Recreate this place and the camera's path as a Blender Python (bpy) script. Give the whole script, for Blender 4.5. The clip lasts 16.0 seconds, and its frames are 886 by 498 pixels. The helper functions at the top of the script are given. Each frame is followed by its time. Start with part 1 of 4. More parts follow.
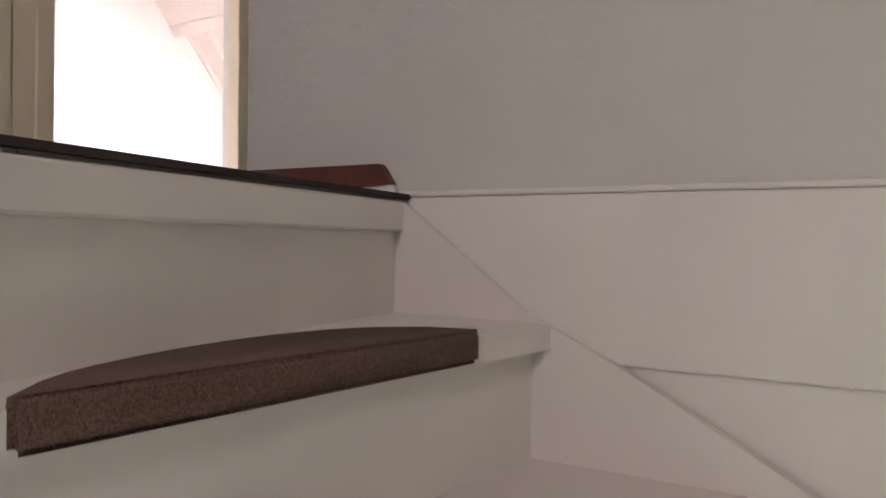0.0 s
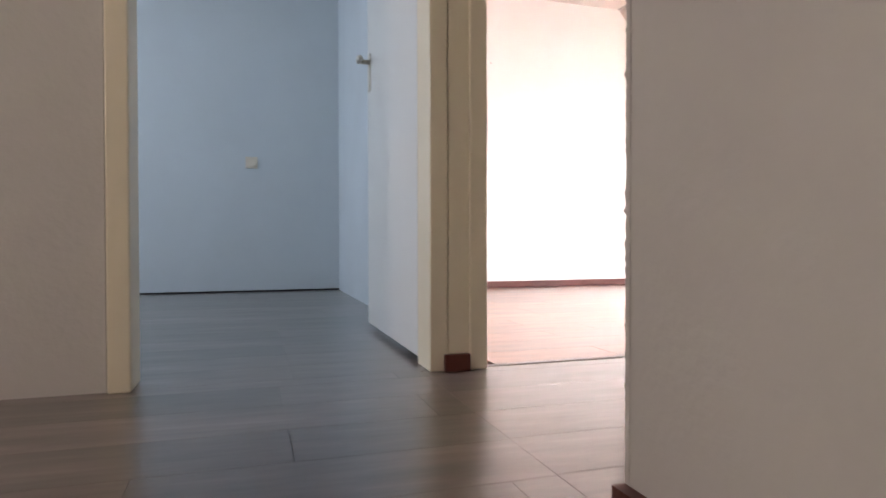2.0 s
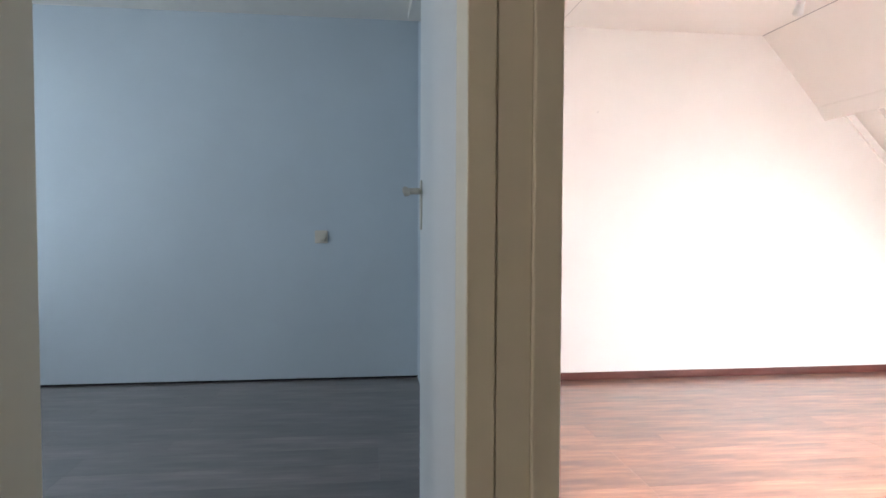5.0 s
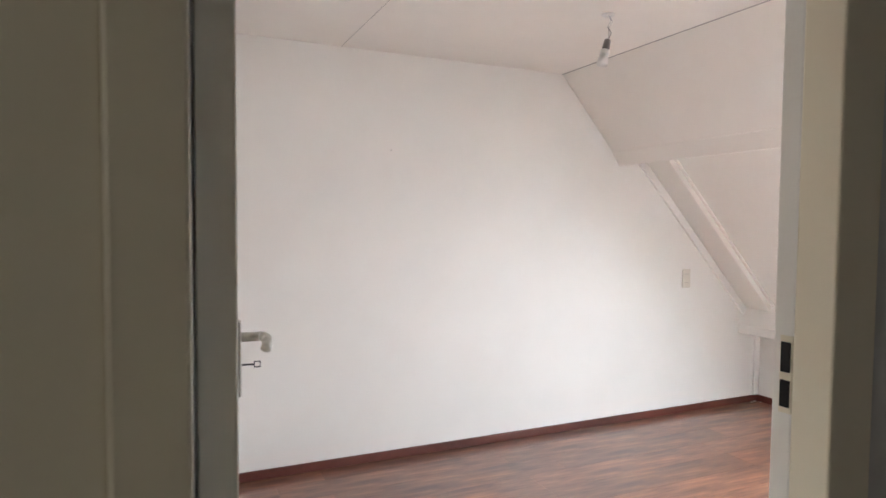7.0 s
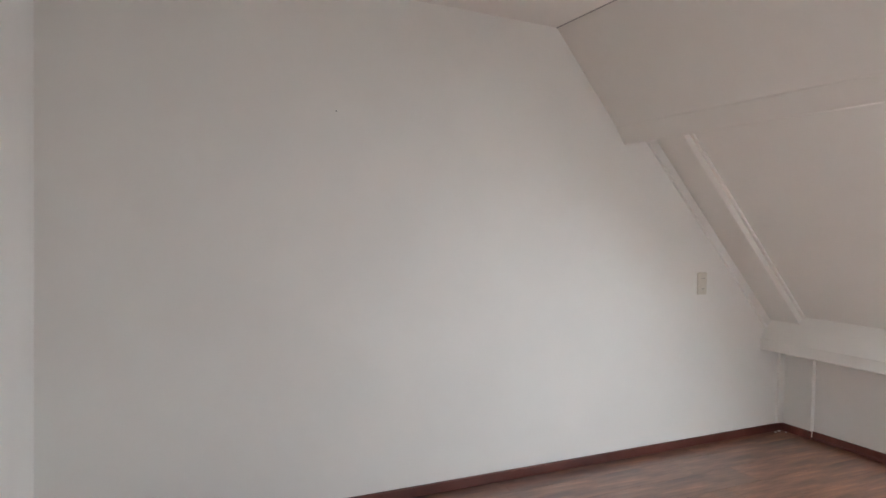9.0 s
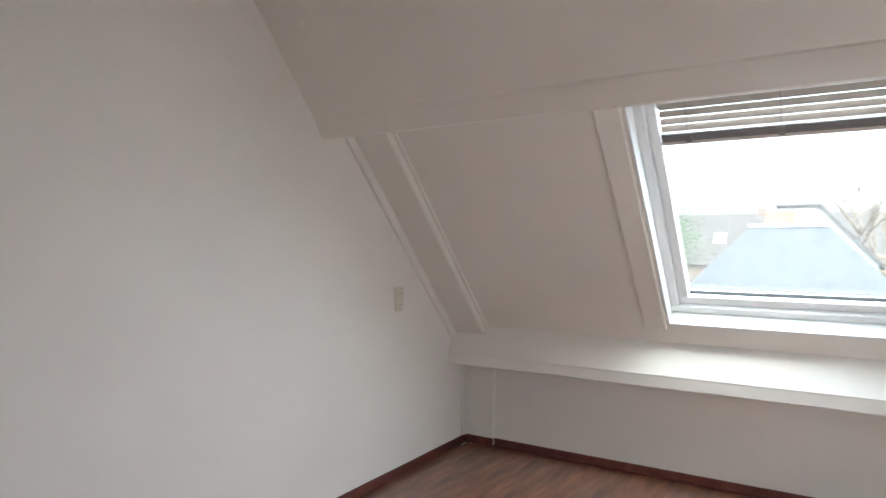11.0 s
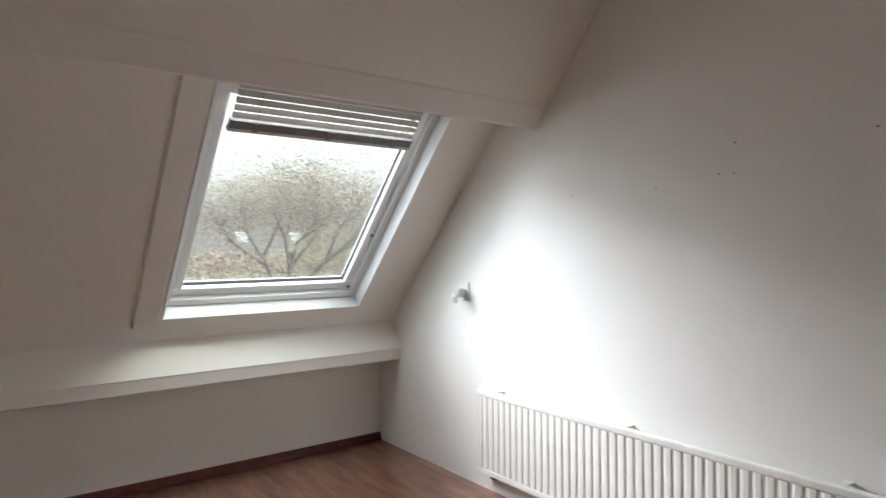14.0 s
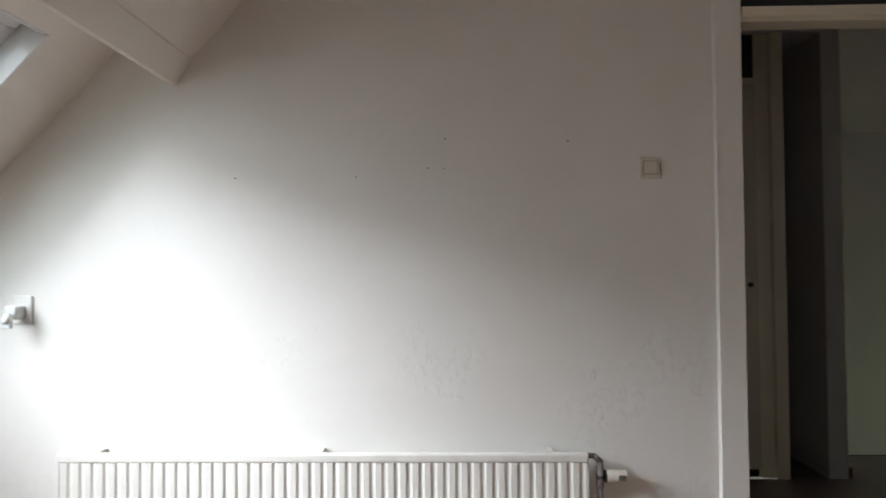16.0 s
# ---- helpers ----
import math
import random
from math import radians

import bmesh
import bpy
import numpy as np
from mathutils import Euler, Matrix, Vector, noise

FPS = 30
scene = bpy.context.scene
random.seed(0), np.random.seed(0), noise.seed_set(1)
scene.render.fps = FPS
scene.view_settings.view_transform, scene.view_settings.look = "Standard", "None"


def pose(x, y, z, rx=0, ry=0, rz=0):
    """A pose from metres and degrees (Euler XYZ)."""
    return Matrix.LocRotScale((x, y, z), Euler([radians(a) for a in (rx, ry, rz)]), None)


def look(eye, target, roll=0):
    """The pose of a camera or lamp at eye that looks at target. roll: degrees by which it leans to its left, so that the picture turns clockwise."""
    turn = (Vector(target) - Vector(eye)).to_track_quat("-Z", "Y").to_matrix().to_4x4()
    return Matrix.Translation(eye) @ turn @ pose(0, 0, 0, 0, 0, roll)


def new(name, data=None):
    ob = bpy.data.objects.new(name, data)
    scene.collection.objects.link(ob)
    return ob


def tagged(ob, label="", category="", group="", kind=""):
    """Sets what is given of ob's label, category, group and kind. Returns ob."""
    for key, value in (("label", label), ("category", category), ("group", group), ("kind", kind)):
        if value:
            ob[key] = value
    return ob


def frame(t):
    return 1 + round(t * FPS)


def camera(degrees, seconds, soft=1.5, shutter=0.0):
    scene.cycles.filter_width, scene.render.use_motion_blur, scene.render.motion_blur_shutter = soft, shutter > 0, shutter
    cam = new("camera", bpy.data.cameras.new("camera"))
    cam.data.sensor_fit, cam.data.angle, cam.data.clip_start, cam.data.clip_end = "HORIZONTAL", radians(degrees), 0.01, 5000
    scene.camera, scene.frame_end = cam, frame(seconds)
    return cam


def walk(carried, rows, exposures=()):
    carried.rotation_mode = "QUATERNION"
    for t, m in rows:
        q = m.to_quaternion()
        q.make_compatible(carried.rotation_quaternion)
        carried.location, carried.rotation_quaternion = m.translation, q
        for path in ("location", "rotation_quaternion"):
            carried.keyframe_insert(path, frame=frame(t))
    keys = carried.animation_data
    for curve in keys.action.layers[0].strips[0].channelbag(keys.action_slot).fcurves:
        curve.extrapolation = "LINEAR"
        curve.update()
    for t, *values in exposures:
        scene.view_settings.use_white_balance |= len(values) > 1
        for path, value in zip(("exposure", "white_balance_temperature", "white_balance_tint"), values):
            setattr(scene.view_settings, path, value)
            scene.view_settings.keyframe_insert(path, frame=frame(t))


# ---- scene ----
# ---------- camera ----------
cam = camera(71.2, 16.0, soft=1.5, shutter=0.25)
PATH = [
    (0, look((-1.176, -1.964, -0.083), (0.783, -0.964, -0.108), 0.8)),
    (0.5, look((-1.032, -1.896, -0.012), (0.744, -0.597, -0.053), 0.9)),
    (1, look((-0.856, -1.840, 0.119), (0.638, -0.226, 0.095), -0.1)),
    (1.5, look((-0.772, -1.823, 0.259), (0.374, 0.055, 0.256), 0.6)),
    (2, look((-0.684, -1.719, 0.385), (-0.026, 0.381, 0.352), -0.1)),
    (2.5, look((-0.642, -1.636, 0.479), (-0.211, 0.522, 0.458), 0.2)),
    (3, look((-0.584, -1.564, 0.635), (-0.383, 0.627, 0.612), 0.6)),
    (4.2, look((-0.450, -1.300, 0.950), (-0.200, 0.890, 0.885), 0.3)),
    (5.5, look((-0.319, -0.954, 1.188), (-0.003, 1.221, 1.090), 0.0)),
    (6, look((-0.278, -0.795, 1.386), (0.345, 1.311, 1.274), 0.4)),
    (6.5, look((-0.174, -0.634, 1.382), (0.641, 1.408, 1.276), 0.6)),
    (7, look((-0.026, -0.473, 1.398), (0.879, 1.530, 1.295), 0.5)),
    (7.5, look((0.087, -0.296, 1.390), (0.986, 1.711, 1.289), 1.0)),
    (8, look((0.204, -0.108, 1.367), (1.044, 1.923, 1.276), 0.8)),
    (10.5, look((0.598, 0.684, 1.196), (2.189, 2.204, 1.212), 1.1)),
    (11, look((0.624, 0.892, 1.258), (2.502, 2.038, 1.266), 0.7)),
    (11.5, look((0.649, 1.142, 1.273), (2.731, 1.851, 1.264), 0.6)),
    (12, look((0.702, 1.474, 1.241), (2.873, 1.825, 1.246), 0.6)),
    (12.5, look((0.667, 1.725, 1.256), (2.867, 1.746, 1.265), 0.4)),
    (13, look((0.602, 1.980, 1.232), (2.761, 1.563, 1.249), 0.2)),
    (13.5, look((0.669, 2.173, 1.199), (2.682, 1.286, 1.211), -0.2)),
    (14, look((0.777, 2.256, 1.219), (2.539, 0.939, 1.224), -0.5)),
    (14.5, look((1.027, 2.368, 1.224), (2.363, 0.620, 1.216), -0.5)),
    (15, look((1.302, 2.324, 1.211), (2.217, 0.323, 1.189), -0.6)),
    (15.5, look((1.566, 2.309, 1.211), (2.087, 0.171, 1.203), -0.5)),
    (16, look((1.829, 2.312, 1.153), (1.883, 0.113, 1.200), -0.5)),
]
EXPOSURE = [(0.0, 5.85, 6250, 17), (1.0, 5.7, 6400, 17), (2.0, 5.85, 6700, 17), (3.0, 5.95, 6950, 17), (5.5, 5.35, 6250, 9), (6.5, 5.02, 6100, 5), (8.0, 4.28, 6050, 3),
            (10.5, 3.88, 6050, 2), (12.5, 3.4, 6300, 2), (14.0, 3.0, 6400, 3), (15.0, 2.9, 6400, 3), (16.0, 3.0, 6400, 2)]
walk(cam, PATH, EXPOSURE)

# ---------- world and light ----------
world = bpy.data.worlds.new("overcast_sky")
scene.world = world
world.use_nodes = True
wn = world.node_tree
sky = wn.nodes.new("ShaderNodeTexSky")
sky.sky_type = "NISHITA"
sky.sun_disc = False
sky.sun_elevation, sky.sun_rotation = radians(42), radians(-122)
sky.air_density, sky.dust_density = 1.0, 6.0
wn.nodes["Background"].inputs["Strength"].default_value = 0.07
pale = wn.nodes.new("ShaderNodeHueSaturation")
pale.inputs["Saturation"].default_value = 0.3
wn.links.new(sky.outputs["Color"], pale.inputs["Color"])
wn.links.new(pale.outputs["Color"], wn.nodes["Background"].inputs["Color"])


def lamp(name, kind, m, energy, colour, size=1.0, size_y=None):
    data = bpy.data.lights.new(name, kind)
    data.energy, data.color = energy, colour
    if kind == "SUN":
        data.angle = size
    else:
        data.shape, data.size, data.size_y = "RECTANGLE", size, size_y or size
    ob = new(name, data)
    ob.matrix_world = m
    return ob


lamp("sun", "SUN", look((-13, -8, 14), (0, 0, 0)), 0.2, (1, 0.96, 0.9), radians(35))
# sky light that falls in through the roof window
glow = lamp("sky_in_roof_window", "AREA", look((3.644, 1.02, 1.481), (2.921, 1.02, 0.790)), 1.7, (0.91, 0.92, 1.03), 0.88, 1.08)
glow.data.spread = radians(150)
lamp("sky_over_roof_window", "AREA", look((9.6, 3.2, 6.0), (3.55, 1.02, 1.4)), 480, (0.91, 0.92, 1.03), 8.0, 5.0)
# added fill lamps for the landing and room B, their openings out of view
lamp("stairwell_fill_light", "AREA", look((-3.98, -2.1, 1.65), (-0.3, -0.8, 0.7)), 0.5, (1.0, 0.87, 0.8), 0.5, 0.7)
lamp("back_room_fill_light", "AREA", look((-3.78, 1.65, 1.45), (-1.0, 1.9, 1.0)), 0.82, (0.76, 0.88, 1.0), 0.9, 0.7)


# ---------- materials ----------
def nodes_of(name):
    m = bpy.data.materials.new(name)
    m.use_nodes = True
    t = m.node_tree
    return m, t, t.nodes["Principled BSDF"]


def noise_tex(t, scale, detail=4.0, rough=0.55, coord="Object", stretch=None):
    tc = t.nodes.new("ShaderNodeTexCoord")
    n = t.nodes.new("ShaderNodeTexNoise")
    n.inputs["Scale"].default_value = scale
    n.inputs["Detail"].default_value = detail
    n.inputs["Roughness"].default_value = rough
    if stretch:
        mp = t.nodes.new("ShaderNodeMapping")
        mp.inputs["Scale"].default_value = stretch
        t.links.new(tc.outputs[coord], mp.inputs["Vector"])
        t.links.new(mp.outputs["Vector"], n.inputs["Vector"])
    else:
        t.links.new(tc.outputs[coord], n.inputs["Vector"])
    return n


def ramp(t, src, stops):
    r = t.nodes.new("ShaderNodeValToRGB")
    while len(r.color_ramp.elements) < len(stops):
        r.color_ramp.elements.new(0.5)
    for e, (p, c) in zip(r.color_ramp.elements, stops):
        e.position, e.color = p, (*c, 1)
    t.links.new(src, r.inputs["Fac"])
    return r


def bump(t, bsdf, src, strength, distance, chain=None):
    b = t.nodes.new("ShaderNodeBump")
    b.inputs["Strength"].default_value = strength
    b.inputs["Distance"].default_value = distance
    t.links.new(src, b.inputs["Height"])
    if chain:
        t.links.new(chain.outputs["Normal"], b.inputs["Normal"])
    t.links.new(b.outputs["Normal"], bsdf.inputs["Normal"])
    return b


def paint(name, colour, rough=0.6, grain=90.0, relief=0.25, blotch=0.05):
    m, t, p = nodes_of(name)
    big = noise_tex(t, 1.7, 5)
    dark = tuple(c * (1 - blotch) for c in colour)
    lite = tuple(min(1, c * (1 + blotch * 0.4)) for c in colour)
    r = ramp(t, big.outputs["Fac"], [(0.35, dark), (0.65, lite)])
    t.links.new(r.outputs["Color"], p.inputs["Base Color"])
    p.inputs["Roughness"].default_value = rough
    fine = noise_tex(t, grain, 3)
    b1 = bump(t, p, fine.outputs["Fac"], relief, 0.002)
    wav = noise_tex(t, 6, 3)
    bump(t, p, wav.outputs["Fac"], relief * 0.6, 0.006, b1)
    return m


def plank_wood(name, dark, lite, rough, coat=0.0):
    m, t, p = nodes_of(name)
    g = noise_tex(t, 4.2, 7, 0.66, stretch=(0.6, 4.6, 1.0))
    blot = noise_tex(t, 2.3, 4, 0.6, stretch=(0.8, 2.0, 1.0))
    info = t.nodes.new("ShaderNodeObjectInfo")
    mid = tuple((a + b) / 2 for a, b in zip(dark, lite))
    r = ramp(t, g.outputs["Fac"], [(0.3, dark), (0.52, mid), (0.72, lite)])
    mix = t.nodes.new("ShaderNodeMixRGB")
    mix.blend_type = "MULTIPLY"
    mix.inputs["Fac"].default_value = 0.75
    r2 = ramp(t, blot.outputs["Fac"], [(0.3, (0.55, 0.5, 0.5)), (0.7, (1, 1, 1))])
    t.links.new(r.outputs["Color"], mix.inputs["Color1"])
    t.links.new(r2.outputs["Color"], mix.inputs["Color2"])
    hsv = t.nodes.new("ShaderNodeHueSaturation")
    mr = t.nodes.new("ShaderNodeMapRange")
    mr.inputs["To Min"].default_value, mr.inputs["To Max"].default_value = 0.8, 1.15
    t.links.new(info.outputs["Random"], mr.inputs["Value"])
    t.links.new(mr.outputs["Result"], hsv.inputs["Value"])
    t.links.new(mix.outputs["Color"], hsv.inputs["Color"])
    t.links.new(hsv.outputs["Color"], p.inputs["Base Color"])
    rr = t.nodes.new("ShaderNodeMapRange")
    rr.inputs["To Min"].default_value, rr.inputs["To Max"].default_value = rough * 0.95, rough * 1.1
    t.links.new(blot.outputs["Fac"], rr.inputs["Value"])
    t.links.new(rr.outputs["Result"], p.inputs["Roughness"])
    p.inputs["Coat Weight"].default_value = coat
    p.inputs["Coat Roughness"].default_value = 0.26
    bump(t, p, g.outputs["Fac"], 0.05, 0.001)
    return m


def plain(name, colour, rough=0.5, metal=0.0, var=0.06, scale=14.0):
    m, t, p = nodes_of(name)
    n = noise_tex(t, scale, 4)
    r = ramp(t, n.outputs["Fac"], [(0.3, tuple(c * (1 - var) for c in colour)), (0.7, tuple(min(1, c * (1 + var)) for c in colour))])
    t.links.new(r.outputs["Color"], p.inputs["Base Color"])
    p.inputs["Roughness"].default_value = rough
    p.inputs["Metallic"].default_value = metal
    return m


def carpet_material():
    m, t, p = nodes_of("brown_carpet")
    n = noise_tex(t, 320, 3, 0.7)
    big = noise_tex(t, 9, 4)
    r = ramp(t, n.outputs["Fac"], [(0.3, (0.085, 0.045, 0.034)), (0.7, (0.24, 0.14, 0.105))])
    mix = t.nodes.new("ShaderNodeMixRGB")
    mix.blend_type = "MULTIPLY"
    mix.inputs["Fac"].default_value = 0.5
    r2 = ramp(t, big.outputs["Fac"], [(0.3, (0.6, 0.6, 0.6)), (0.7, (1, 1, 1))])
    t.links.new(r.outputs["Color"], mix.inputs["Color1"])
    t.links.new(r2.outputs["Color"], mix.inputs["Color2"])
    t.links.new(mix.outputs["Color"], p.inputs["Base Color"])
    p.inputs["Roughness"].default_value = 0.95
    p.inputs["Sheen Weight"].default_value = 0.25
    p.inputs["Sheen Tint"].default_value = (0.75, 0.55, 0.45, 1)
    p.inputs["Sheen Roughness"].default_value = 0.4
    bump(t, p, n.outputs["Fac"], 0.9, 0.006)
    return m


def glass_material(name, tint=(0.96, 0.99, 0.98), veil=0.06):
    m, t, p = nodes_of(name)
    out = t.nodes["Material Output"]
    t.nodes.remove(p)
    tr = t.nodes.new("ShaderNodeBsdfTransparent")
    tr.inputs["Color"].default_value = (*tint, 1)
    gl = t.nodes.new("ShaderNodeBsdfGlossy")
    gl.inputs["Roughness"].default_value = 0.02
    # translucent share paints a bright veil over the washed-out view behind
    df = t.nodes.new("ShaderNodeBsdfTranslucent")
    df.inputs["Color"].default_value = (0.9, 0.92, 0.92, 1)
    a = t.nodes.new("ShaderNodeMixShader")
    a.inputs["Fac"].default_value = veil
    t.links.new(tr.outputs[0], a.inputs[1])
    t.links.new(df.outputs[0], a.inputs[2])
    b = t.nodes.new("ShaderNodeMixShader")
    b.inputs["Fac"].default_value = 0.04
    t.links.new(a.outputs[0], b.inputs[1])
    t.links.new(gl.outputs[0], b.inputs[2])
    t.links.new(b.outputs[0], out.inputs["Surface"])
    return m


def scuffed_plaster():
    # wall paint with patches of torn, lumpy plaster where paper was pulled off
    m, t, p = nodes_of("scuffed_white_plaster")
    big = noise_tex(t, 1.7, 5)
    r = ramp(t, big.outputs["Fac"], [(0.35, (0.81, 0.78, 0.73)), (0.65, (0.86, 0.835, 0.79))])
    t.links.new(r.outputs["Color"], p.inputs["Base Color"])
    p.inputs["Roughness"].default_value = 0.62
    fine = noise_tex(t, 75, 3)
    b1 = bump(t, p, fine.outputs["Fac"], 0.22, 0.002)
    lump = noise_tex(t, 38, 6, 0.75, stretch=(1.0, 1.0, 0.7))
    where = noise_tex(t, 3.4, 3, 0.6)
    rl = ramp(t, lump.outputs["Fac"], [(0.52, (0, 0, 0)), (0.68, (1, 1, 1))])
    rw = ramp(t, where.outputs["Fac"], [(0.53, (0, 0, 0)), (0.62, (1, 1, 1))])
    tc = t.nodes.new("ShaderNodeTexCoord")
    sep = t.nodes.new("ShaderNodeSeparateXYZ")
    t.links.new(tc.outputs["Object"], sep.inputs["Vector"])
    rz = ramp(t, sep.outputs["Z"], [(0.85, (1, 1, 1)), (1.0, (0, 0, 0))])
    m1 = t.nodes.new("ShaderNodeMath")
    m1.operation = "MULTIPLY"
    t.links.new(rl.outputs["Color"], m1.inputs[0])
    t.links.new(rw.outputs["Color"], m1.inputs[1])
    m2 = t.nodes.new("ShaderNodeMath")
    m2.operation = "MULTIPLY"
    t.links.new(m1.outputs[0], m2.inputs[0])
    t.links.new(rz.outputs["Color"], m2.inputs[1])
    bump(t, p, m2.outputs[0], 0.6, 0.004, b1)
    return m


WALL = paint("white_wall_paint", (0.86, 0.83, 0.78), 0.65, 80, 0.22, 0.03)
WALL_W2 = scuffed_plaster()
CEIL = paint("white_ceiling_paint", (0.85, 0.815, 0.755), 0.7, 60, 0.2, 0.03)
LANDWALL = paint("grey_white_textured_paint", (0.62, 0.598, 0.58), 0.7, 55, 0.6, 0.05)
BLUEWALL = paint("pale_blue_wall_paint", (0.58, 0.65, 0.7), 0.65, 70, 0.3, 0.04)
STAIRPAINT = paint("cream_stair_paint", (0.76, 0.71, 0.69), 0.45, 40, 0.1, 0.05)
FRAMEPAINT = paint("cream_frame_paint", (0.84, 0.765, 0.61), 0.38, 30, 0.06, 0.04)
DOORPAINT = paint("cream_door_paint", (0.7, 0.65, 0.53), 0.07, 25, 0.008, 0.03)
WHITEDOOR = paint("white_door_paint", (0.8, 0.81, 0.8), 0.3, 25, 0.04, 0.03)
WINWHITE = paint("white_window_paint", (0.83, 0.84, 0.84), 0.32, 30, 0.05, 0.02)
WOOD_A = plank_wood("red_brown_laminate", (0.09, 0.03, 0.018), (0.42, 0.19, 0.1), 0.33, 0.9)
WOOD_L = plank_wood("grey_brown_laminate", (0.12, 0.092, 0.082), (0.25, 0.2, 0.18), 0.3, 1.0)
SKIRT = plank_wood("red_brown_skirting", (0.1, 0.028, 0.02), (0.21, 0.066, 0.046), 0.45)
CARPET = carpet_material()
GLASS = glass_material("window_glass", veil=0.009)
DARKGLASS = plain("dark_transom_glass", (0.02, 0.02, 0.022), 0.08)
CREAM = plain("cream_plastic", (0.7, 0.65, 0.56), 0.4)
WHITEPL = plain("white_plastic", (0.8, 0.79, 0.75), 0.35)
CLEARPL = plain("grey_clear_plastic", (0.62, 0.65, 0.64), 0.2)
RADWHITE = plain("white_radiator_enamel", (0.8, 0.78, 0.72), 0.3)
STEEL = plain("brushed_steel", (0.55, 0.54, 0.52), 0.3, 1.0)
ALU = plain("cream_aluminium", (0.62, 0.6, 0.54), 0.35, 0.5)
DARKSTEEL = plain("dark_steel", (0.08, 0.08, 0.085), 0.4, 1.0)
# black for real dark parts, and painted in for shade in holes and gaps
BLACK = plain("black_parts_and_shade", (0.012, 0.012, 0.012), 0.8)
GREYPIPE = plain("grey_painted_pipe", (0.22, 0.19, 0.175), 0.45)
SEAM = plain("grey_gap_and_joint", (0.42, 0.4, 0.38), 0.8)
SLAT = plain("beige_slat", (0.55, 0.51, 0.46), 0.4)
RAIL = plain("grey_brown_blind_rail", (0.2, 0.185, 0.175), 0.45)
SUBFLOOR = plain("dark_subfloor", (0.03, 0.022, 0.018), 0.8)
PLASTERBIT = paint("raw_white_plaster", (0.82, 0.81, 0.79), 0.9, 140, 0.8, 0.08)
COPPER = plain("flex_wire", (0.35, 0.33, 0.32), 0.5)


# ---------- building helpers ----------
def link(name, bm, material, parent=None, label="", smooth=False):
    bmesh.ops.recalc_face_normals(bm, faces=bm.faces[:])
    me = bpy.data.meshes.new(name)
    bm.to_mesh(me)
    bm.free()
    if smooth:
        for f in me.polygons:
            f.use_smooth = True
    me.materials.append(material)
    ob = new(name, me)
    if parent:
        ob.parent = parent
    if label:
        tagged(ob, label)
    return ob


def part(name, bm, material, parent, label="", smooth=False):
    return link(name, bm, material, parent, label, smooth)


def thing(name, label, category, group="", at=(0, 0, 0)):
    ob = new(name)
    ob.empty_display_size = 0.1
    ob.location = at
    return tagged(ob, label, category, group)


def add_box(bm, x0, x1, y0, y1, z0, z1, bev=0.0, m=None):
    mat = Matrix.Translation(((x0 + x1) / 2, (y0 + y1) / 2, (z0 + z1) / 2)) @ Matrix.Diagonal((abs(x1 - x0), abs(y1 - y0), abs(z1 - z0), 1))
    if m is not None:
        mat = m @ mat
    vs = bmesh.ops.create_cube(bm, size=1, matrix=mat)["verts"]
    if bev:
        es = list({e for v in vs for e in v.link_edges})
        bmesh.ops.bevel(bm, geom=es, offset=bev, segments=2, profile=0.5, affect="EDGES")
    return bm


def box(x0, x1, y0, y1, z0, z1, bev=0.0, m=None):
    return add_box(bmesh.new(), x0, x1, y0, y1, z0, z1, bev, m)


def add_cyl(bm, a, b, r, r2=None, seg=16):
    a, b = Vector(a), Vector(b)
    d = b - a
    m = Matrix.Translation((a + b) / 2) @ d.to_track_quat("Z", "Y").to_matrix().to_4x4()
    bmesh.ops.create_cone(bm, cap_ends=True, segments=seg, radius1=r, radius2=r if r2 is None else r2, depth=d.length, matrix=m)
    return bm


def cyl(a, b, r, r2=None, seg=16):
    return add_cyl(bmesh.new(), a, b, r, r2, seg)


def prism(points, axis, lo, hi):
    """A closed outline extruded along an axis; points are the other two coordinates in order."""
    bm = bmesh.new()

    def at(p, v):
        return {"x": (v, p[0], p[1]), "y": (p[0], v, p[1]), "z": (p[0], p[1], v)}[axis]

    a = [bm.verts.new(at(p, lo)) for p in points]
    b = [bm.verts.new(at(p, hi)) for p in points]
    bm.faces.new(a)
    bm.faces.new(b)
    n = len(points)
    for i in range(n):
        bm.faces.new((a[i], a[(i + 1) % n], b[(i + 1) % n], b[i]))
    return bm


def tube(points, r, seg=10):
    bm = bmesh.new()
    for a, b in zip(points, points[1:]):
        add_cyl(bm, a, b, r, seg=seg)
    for q in points[1:-1]:
        bmesh.ops.create_uvsphere(bm, u_segments=seg, v_segments=6, radius=r, matrix=Matrix.Translation(q))
    return bm


